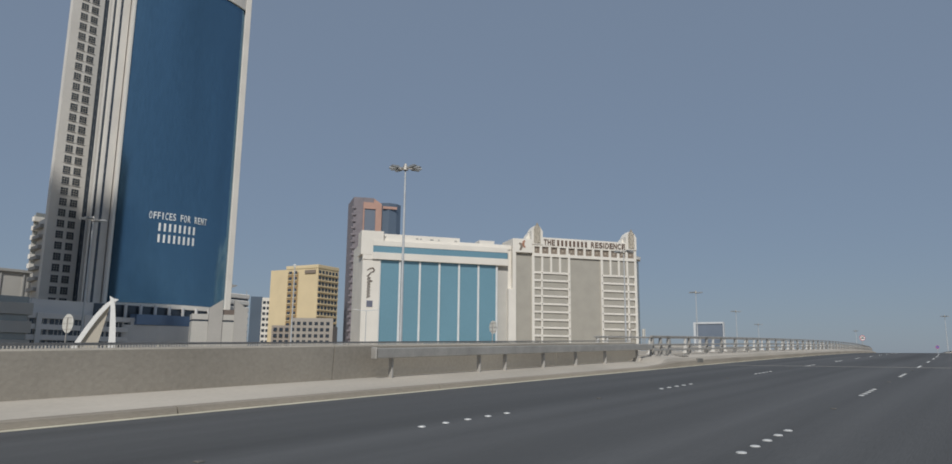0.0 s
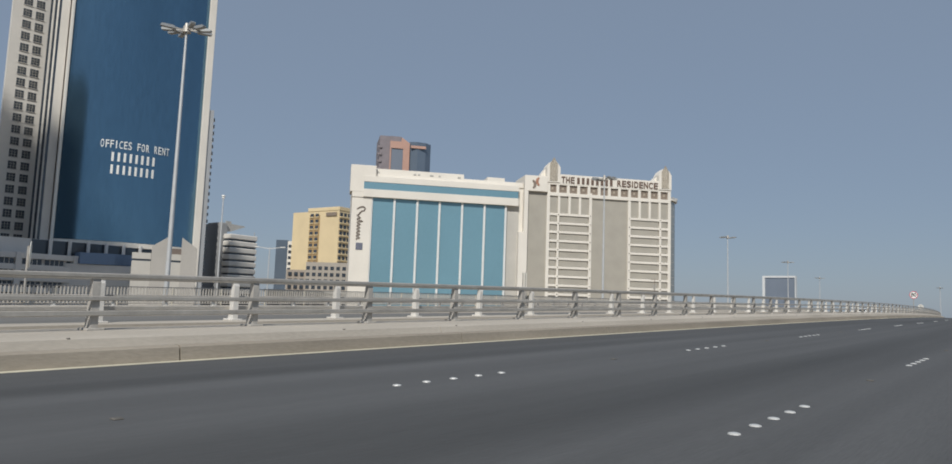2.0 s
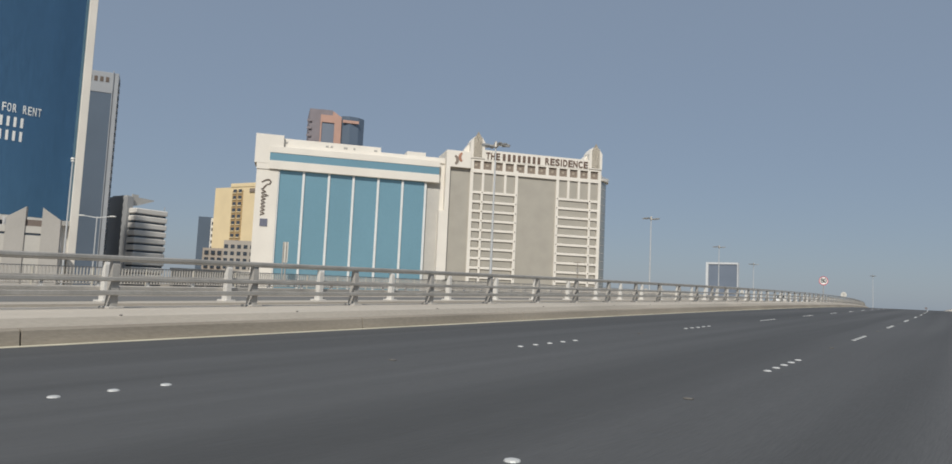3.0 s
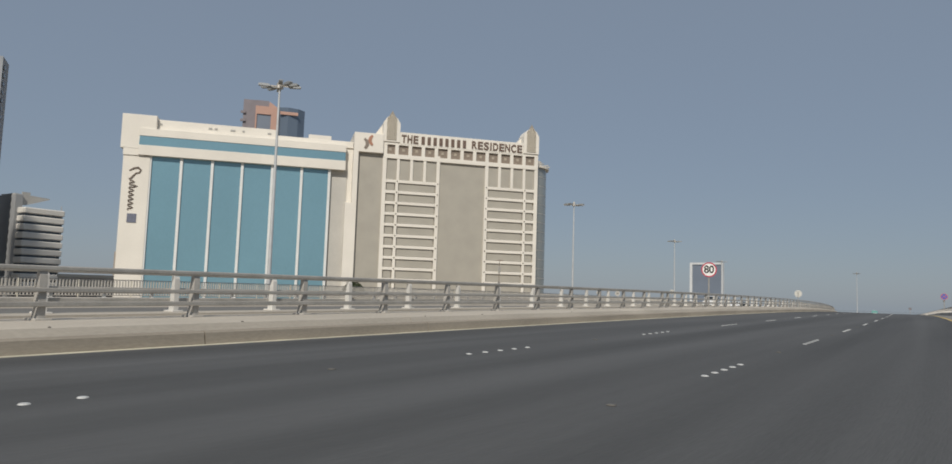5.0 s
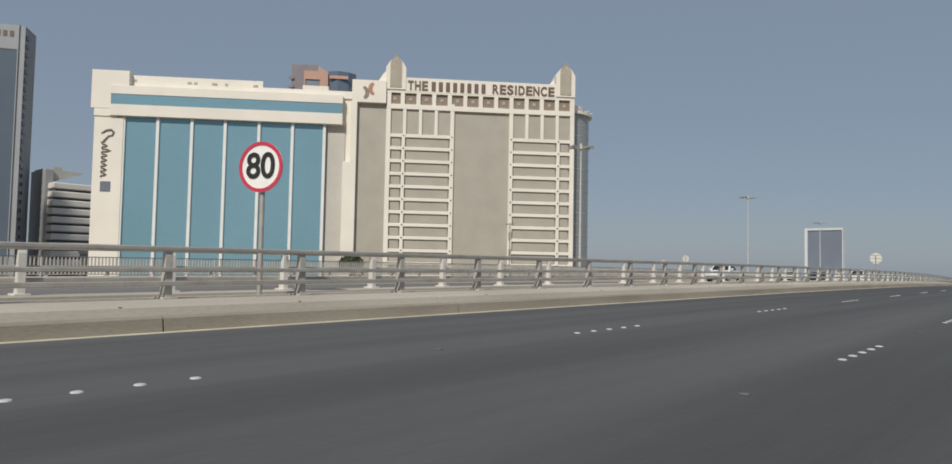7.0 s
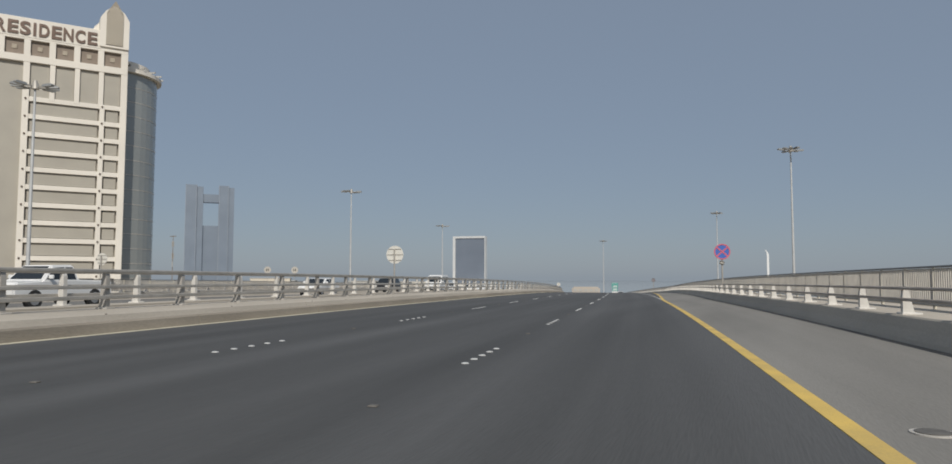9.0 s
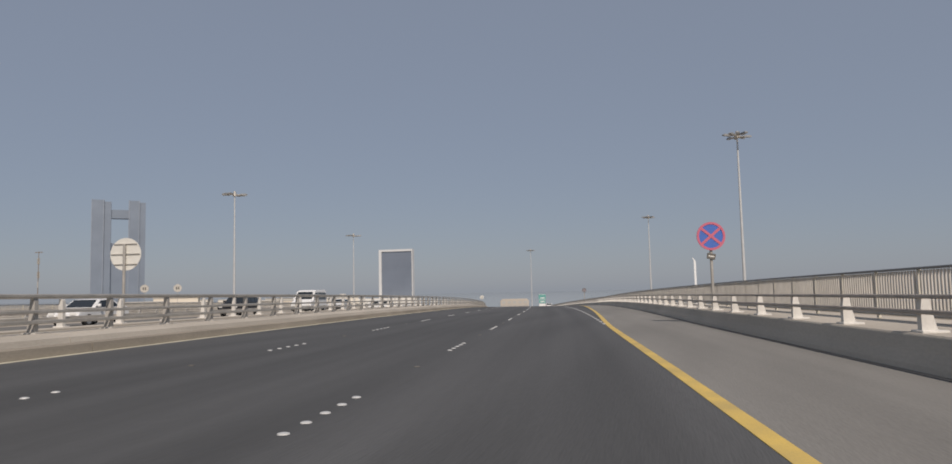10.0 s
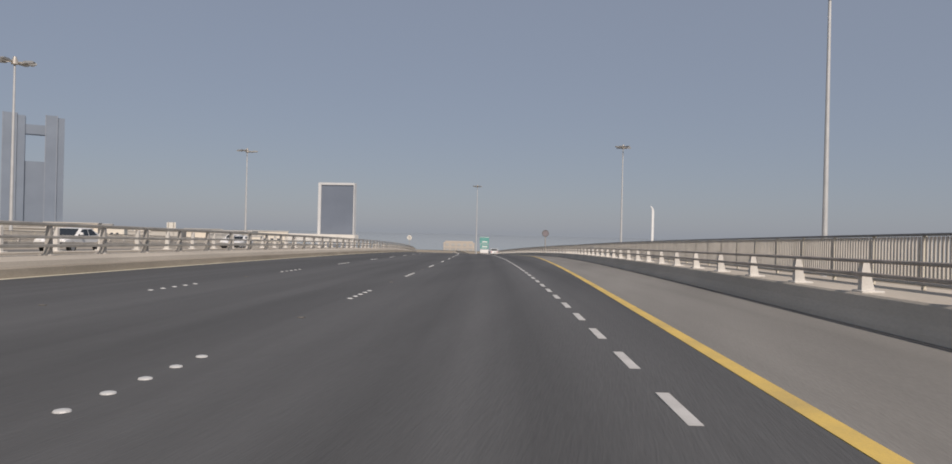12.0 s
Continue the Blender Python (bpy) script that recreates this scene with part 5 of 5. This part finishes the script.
for s in (-1, 1):
    part("cross_bar", boxes((-0.375, 0.375, -0.03 - 0.002 * s, -0.021, -0.04, 0.04)), SIGNPINK, sx, m=Matrix.Translation((0, 0, 2.66)) @ Matrix.Rotation(radians(40 * s), 4, 'Y'))
plate = part("small_plate", boxes((-0.13, 0.13, -0.03, 0.0, -0.09, 0.09), bevel=0.01), MARKER, sx, "small dark tilted plate with pale bars", m=Matrix.Translation((-0.02, 0, 2.04)) @ Matrix.Rotation(radians(11), 4, 'Y'))
part("arrow", boxes((-0.09, 0.09, -0.036, -0.028, -0.016, 0.016)), SIGNBACK, plate)


small = round_sign("small round dark sign on a short pole beside the parapet", at_road(302, 6.6), 0.3, 2.2, 0.45)
put(part("plate", disc(bmesh.new(), 0.32, -0.02, 0.0), MAUVE, small), 2.25)
put(part("rim", disc(bmesh.new(), 0.32, -0.034, -0.021, r0=0.27), MARKER, small), 2.25)


def sign_back(label, m, r, h, base):
    """A sign seen from behind: bare plate, ribs across, pole in front."""
    t = round_sign(label, m, r, h, base)
    put(part("plate", disc(bmesh.new(), r, 0.13, 0.15), SIGNBACK, t), h)
    for dz in (-0.62 * r, 0.0, 0.62 * r):
        w = 0.95 * math.sqrt(r * r - dz * dz)
        part("rib", boxes((-w, w, 0.10, 0.13, h + dz - 0.015, h + dz + 0.015)), GALV, t)
    return t


sign_back("pale back of a round road sign with three ribs", at_road(213.8, -13.9), 0.53, 2.55, 0.30)
sign_back("pale back of a round road sign on the far parapet", at_road(49.7, -33.0) @ Matrix.Rotation(radians(-22), 4, 'Z'), 0.55, 2.3, 0.4)
sign_back("pale back of a round road sign on the far parapet", at_road(209.5, -32.7), 0.38, 2.3, 0.4)
sign_back("pale back of a round road sign on the far parapet", at_road(33.0, -71.1) @ Matrix.Rotation(radians(4), 4, 'Z'), 0.9, 3.0, GL)
sign_back("small pale back of a round road sign far ahead", at_road(377, -11.3), 0.5, 3.1, 0.3)
for y, lat, w, hh, z in ((85, -32.6, 0.42, 1.2, 1.7), (301.7, -32.6, 0.95, 0.75, 1.75)):
    t = empty("road_sign", at_road(y, lat), label="plain pale back of a rectangular road sign", category="road sign")
    part("plate", boxes((-w / 2, w / 2, 0.1, 0.13, z, z + hh), bevel=0.01), SIGNBACK, t)
    for s in (-1, 1):
        bm = bmesh.new()
        tube(bm, s * w * 0.3, 0.05, 0.4, z + hh, 0.04, n=10)
        part("pole", bm, GALV, t)
gore = empty("road_sign", at_road(356.4, 3.1), label="green direction sign of two boards where the slip road leaves", category="road sign")
for z0, z1, mat, w in ((1.75, 3.0, SIGNGREEN, 0.8), (0.9, 1.7, SIGNGREEN, 0.72), (0.2, 0.8, SIGNWHITE, 0.72)):
    b = part("board", boxes((-w, w, -0.03, 0.03, z0, z1), bevel=0.01), mat, gore)
    if mat is SIGNGREEN:
        part("border", boxes((-w + 0.06, w - 0.06, -0.036, -0.03, z1 - 0.1, z1 - 0.06), (-w + 0.06, w - 0.06, -0.036, -0.03, z0 + 0.06, z0 + 0.10), (-0.4, 0.5, -0.036, -0.03, z0 + 0.3, z0 + 0.5)), SIGNWHITE, b, "white border and bars")
for s in (-0.5, 0.5):
    part("post", boxes((s - 0.05, s + 0.05, 0.03, 0.13, 0.0, 2.9)), GALV, gore)

# ---- vehicles ----


def wheel(parent, x, y, r, w=0.22):
    bm = bmesh.new()
    tube(bm, 0, 0, -w / 2, w / 2, r, n=22)
    t = part("wheel", bm, RUBBER, parent, "black tyre", m=Matrix.Translation((x, y, r)) @ Matrix.Rotation(radians(90), 4, 'Y'))
    bm = bmesh.new()
    tube(bm, 0, 0, -w / 2 - 0.012, w / 2 + 0.012, r * 0.62, n=18)
    part("rim", bm, CHROME, t)


def vehicle(name, label, m, paint, side, glass, half, wheels, r, lamps, tuck=0.16, belt=0.9, category="car"):
    """side: the outline (y, z) from the front; glass: outlines of the side windows; the upper body leans in above the belt."""
    t = empty(name, m, label=label, category=category)

    def lean(z):
        return half - tuck * max(0.0, z - belt) / 0.6

    bm = bmesh.new()
    L, R = [bm.verts.new((-lean(z), y, z)) for y, z in side], [bm.verts.new((lean(z), y, z)) for y, z in side]
    bm.faces.new(L)
    bm.faces.new(R[::-1])
    for i in range(len(side)):
        j = (i + 1) % len(side)
        bm.faces.new((L[j], L[i], R[i], R[j]))
    bmesh.ops.recalc_face_normals(bm, faces=bm.faces)
    bmesh.ops.bevel(bm, geom=bm.edges[:], offset=0.05, segments=2, affect='EDGES', clamp_overlap=True)
    body = part("body", bm, paint, t)
    for g in glass:
        for s in (-1, 1):
            bm = bmesh.new()
            a = [bm.verts.new((s * (lean(z) + 0.012), y, z)) for y, z in g]
            b = [bm.verts.new((s * (lean(z) - 0.02), y, z)) for y, z in g]
            bm.faces.new(a)
            bm.faces.new(b[::-1])
            for i in range(len(g)):
                j = (i + 1) % len(g)
                bm.faces.new((a[j], a[i], b[i], b[j]))
            bmesh.ops.recalc_face_normals(bm, faces=bm.faces)
            part("window", bm, CARGLASS, body)
    for (y0, z0, y1, z1) in lamps["screens"]:
        bm = bmesh.new()
        q = []
        for k in (0.015, -0.02):
            n = Vector((0, z1 - z0, -(y1 - y0))).normalized() * (k if y0 < 0 else -k)
            q.append([bm.verts.new(Vector((sx_ * (lean(z) - 0.12), y, z)) + n) for sx_, y, z in ((-1, y0, z0), (1, y0, z0), (1, y1, z1), (-1, y1, z1))])
        bm.faces.new(q[0])
        bm.faces.new(q[1][::-1])
        for i in range(4):
            j = (i + 1) % 4
            bm.faces.new((q[0][i], q[1][i], q[1][j], q[0][j]))
        bmesh.ops.recalc_face_normals(bm, faces=bm.faces)
        part("windscreen", bm, CARGLASS, body)
    for y in wheels:
        for s in (-1, 1):
            wheel(t, s * (half - 0.1), y, r)
    y_f = min(y for y, z in side)
    y_b = max(y for y, z in side)
    for s in (-1, 1):
        part("headlight", boxes((s * (half - 0.28) - 0.16, s * (half - 0.28) + 0.16, y_f - 0.015, y_f + 0.08, lamps["hz"], lamps["hz"] + 0.16), bevel=0.02), LAMPGLASS, body)
        part("tail_light", boxes((s * (half - 0.2) - 0.1, s * (half - 0.2) + 0.1, y_b - 0.08, y_b + 0.015, lamps["tz"], lamps["tz"] + 0.25), bevel=0.02), SIGNRED, body)
        part("wing_mirror", boxes((s * (half + 0.1) - 0.1, s * (half + 0.1) + 0.1, lamps["my"], lamps["my"] + 0.12, belt + 0.05, belt + 0.22), bevel=0.03), paint, body)
    part("bumper", boxes((-half + 0.03, half - 0.03, y_f - 0.05, y_f + 0.1, 0.32, 0.52), bevel=0.03), BLACK, body)
    part("bumper", boxes((-half + 0.03, half - 0.03, y_b - 0.1, y_b + 0.05, 0.36, 0.56), bevel=0.03), BLACK, body)
    return t


SEDAN = dict(side=[(-2.25, 0.35), (-2.28, 0.62), (-2.1, 0.78), (-1.05, 0.95), (-0.35, 1.40), (0.75, 1.44), (1.55, 1.02), (2.15, 0.98), (2.25, 0.65), (2.2, 0.35)],
             glass=[[(-0.85, 0.98), (-0.28, 1.34), (0.25, 1.36), (0.25, 0.98)], [(0.32, 0.98), (0.32, 1.36), (0.72, 1.36), (1.25, 1.0)]], half=0.88, wheels=(-1.38, 1.38), r=0.32,
             lamps=dict(screens=[(-1.0, 0.98, -0.38, 1.37), (1.5, 1.06, 0.8, 1.41)], hz=0.58, tz=0.68, my=-0.75), belt=0.95)
PICKUP = dict(side=[(-2.55, 0.42), (-2.58, 0.85), (-2.4, 1.02), (-1.25, 1.10), (-0.65, 1.70), (0.45, 1.74), (0.62, 1.12), (2.5, 1.08), (2.52, 0.5), (2.4, 0.42)],
              glass=[[(-1.08, 1.14), (-0.58, 1.60), (-0.08, 1.63), (-0.08, 1.14)], [(0.0, 1.14), (0.0, 1.63), (0.36, 1.63), (0.46, 1.14)]], half=0.86, wheels=(-1.6, 1.5), r=0.37,
              lamps=dict(screens=[(-1.2, 1.14, -0.7, 1.65), (0.58, 1.2, 0.49, 1.68)], hz=0.78, tz=0.72, my=-1.0), belt=1.1)
VAN = dict(side=[(-2.4, 0.40), (-2.45, 0.9), (-2.25, 1.12), (-1.75, 1.25), (-1.1, 1.98), (-0.7, 2.1), (2.2, 2.12), (2.4, 1.9), (2.42, 0.6), (2.35, 0.40)],
           glass=[[(-1.5, 1.28), (-1.0, 1.85), (-0.4, 1.88), (-0.4, 1.28)], [(-0.3, 1.28), (-0.3, 1.88), (0.9, 1.88), (0.9, 1.28)], [(1.0, 1.28), (1.0, 1.88), (2.1, 1.86), (2.1, 1.28)]], half=0.90, wheels=(-1.5, 1.55), r=0.34,
           lamps=dict(screens=[(-1.72, 1.3, -1.13, 1.93), (2.42, 1.3, 2.41, 1.85)], hz=0.72, tz=0.85, my=-1.4), tuck=0.08, belt=1.2)
SUV = dict(side=[(-2.35, 0.42), (-2.4, 0.85), (-2.2, 1.02), (-1.15, 1.12), (-0.5, 1.68), (1.7, 1.72), (2.2, 1.2), (2.3, 0.7), (2.25, 0.42)],
           glass=[[(-0.95, 1.15), (-0.42, 1.6), (0.1, 1.62), (0.1, 1.15)], [(0.2, 1.15), (0.2, 1.62), (1.0, 1.62), (1.0, 1.15)], [(1.1, 1.15), (1.1, 1.62), (1.6, 1.62), (1.9, 1.2)]], half=0.92, wheels=(-1.45, 1.45), r=0.37,
           lamps=dict(screens=[(-1.1, 1.15, -0.55, 1.63), (2.16, 1.25, 1.75, 1.66)], hz=0.75, tz=0.85, my=-0.9), belt=1.12)


def on_opposite(y, lat):
    return at_road(y, lat, -0.04 + (OPP + 0.04) * (lat + 13.54) / -17.76)


vehicle("pickup_truck", "white pickup truck with dark windows", on_opposite(197.3, -23.5), CARWHITE, category="pickup truck", **PICKUP)
vehicle("sedan", "white sedan with dark windows on the opposite carriageway", on_opposite(227.0, -25.5), CARWHITE, category="car", **SEDAN)
vehicle("suv", "dark station wagon on the opposite carriageway", on_opposite(249.0, -27.0), CARDARK, category="car", **SUV)
vehicle("van", "white passenger van with dark side windows", on_opposite(253.5, -22.0), CARWHITE, category="van", **VAN)
vehicle("hatchback", "white small car with dark windows", on_opposite(271.5, -24.6), CARWHITE, category="car", **SEDAN)
vehicle("pickup_truck", "white pickup truck far along the opposite carriageway", on_opposite(312.0, -29.0), CARWHITE, category="pickup truck", **PICKUP)
vehicle("sedan", "white sedan far along the opposite carriageway", on_opposite(302.0, -25.0), CARWHITE, category="car", **SEDAN)
for y, lat, spec in ((402, 8.8, SUV), (403, 12.6, SEDAN)):
    vehicle("car", "white car driving ahead, seen from behind", at_road(y, lat) @ Matrix.Rotation(math.pi, 4, 'Z'), CARWHITE, category="car", **spec)

# a clipped bush beside the hotel
bush = empty("bush", AX @ Matrix.Translation((59.8, -6, GL)), label="dark green bushy tree beside the hotel entrance", category="tree")
bm = bmesh.new()
tube(bm, 0, 0, 0, 7.8, 0.25, 0.12, 8)
part("trunk", bm, BARK, bush)
rnd = random.Random(3)
verts, faces = [], []
for i in range(1400):
    d = Vector((rnd.gauss(0, 1), rnd.gauss(0, 1), rnd.gauss(0, 0.8)))
    d = d.normalized() * rnd.uniform(0.5, 1.0)
    c = Vector((d.x * (2.9 - 0.9 * d.z), d.y * (2.9 - 0.9 * d.z), 9.2 + d.z * 2.2))
    u = Vector((rnd.uniform(-1, 1), rnd.uniform(-1, 1), rnd.uniform(-1, 1))).normalized() * 0.35
    v = u.cross(Vector((rnd.uniform(-1, 1), rnd.uniform(-1, 1), rnd.uniform(-1, 1)))).normalized() * 0.18
    k = len(verts)
    verts += [(c - u)[:], (c + v)[:], (c + u)[:], (c - v)[:]]
    faces.append((k, k + 1, k + 2, k + 3))
me = bpy.data.meshes.new("crown")
me.from_pydata(verts, [], faces)
me.materials.append(LEAF)
o = new("crown", me)
o.parent = bush
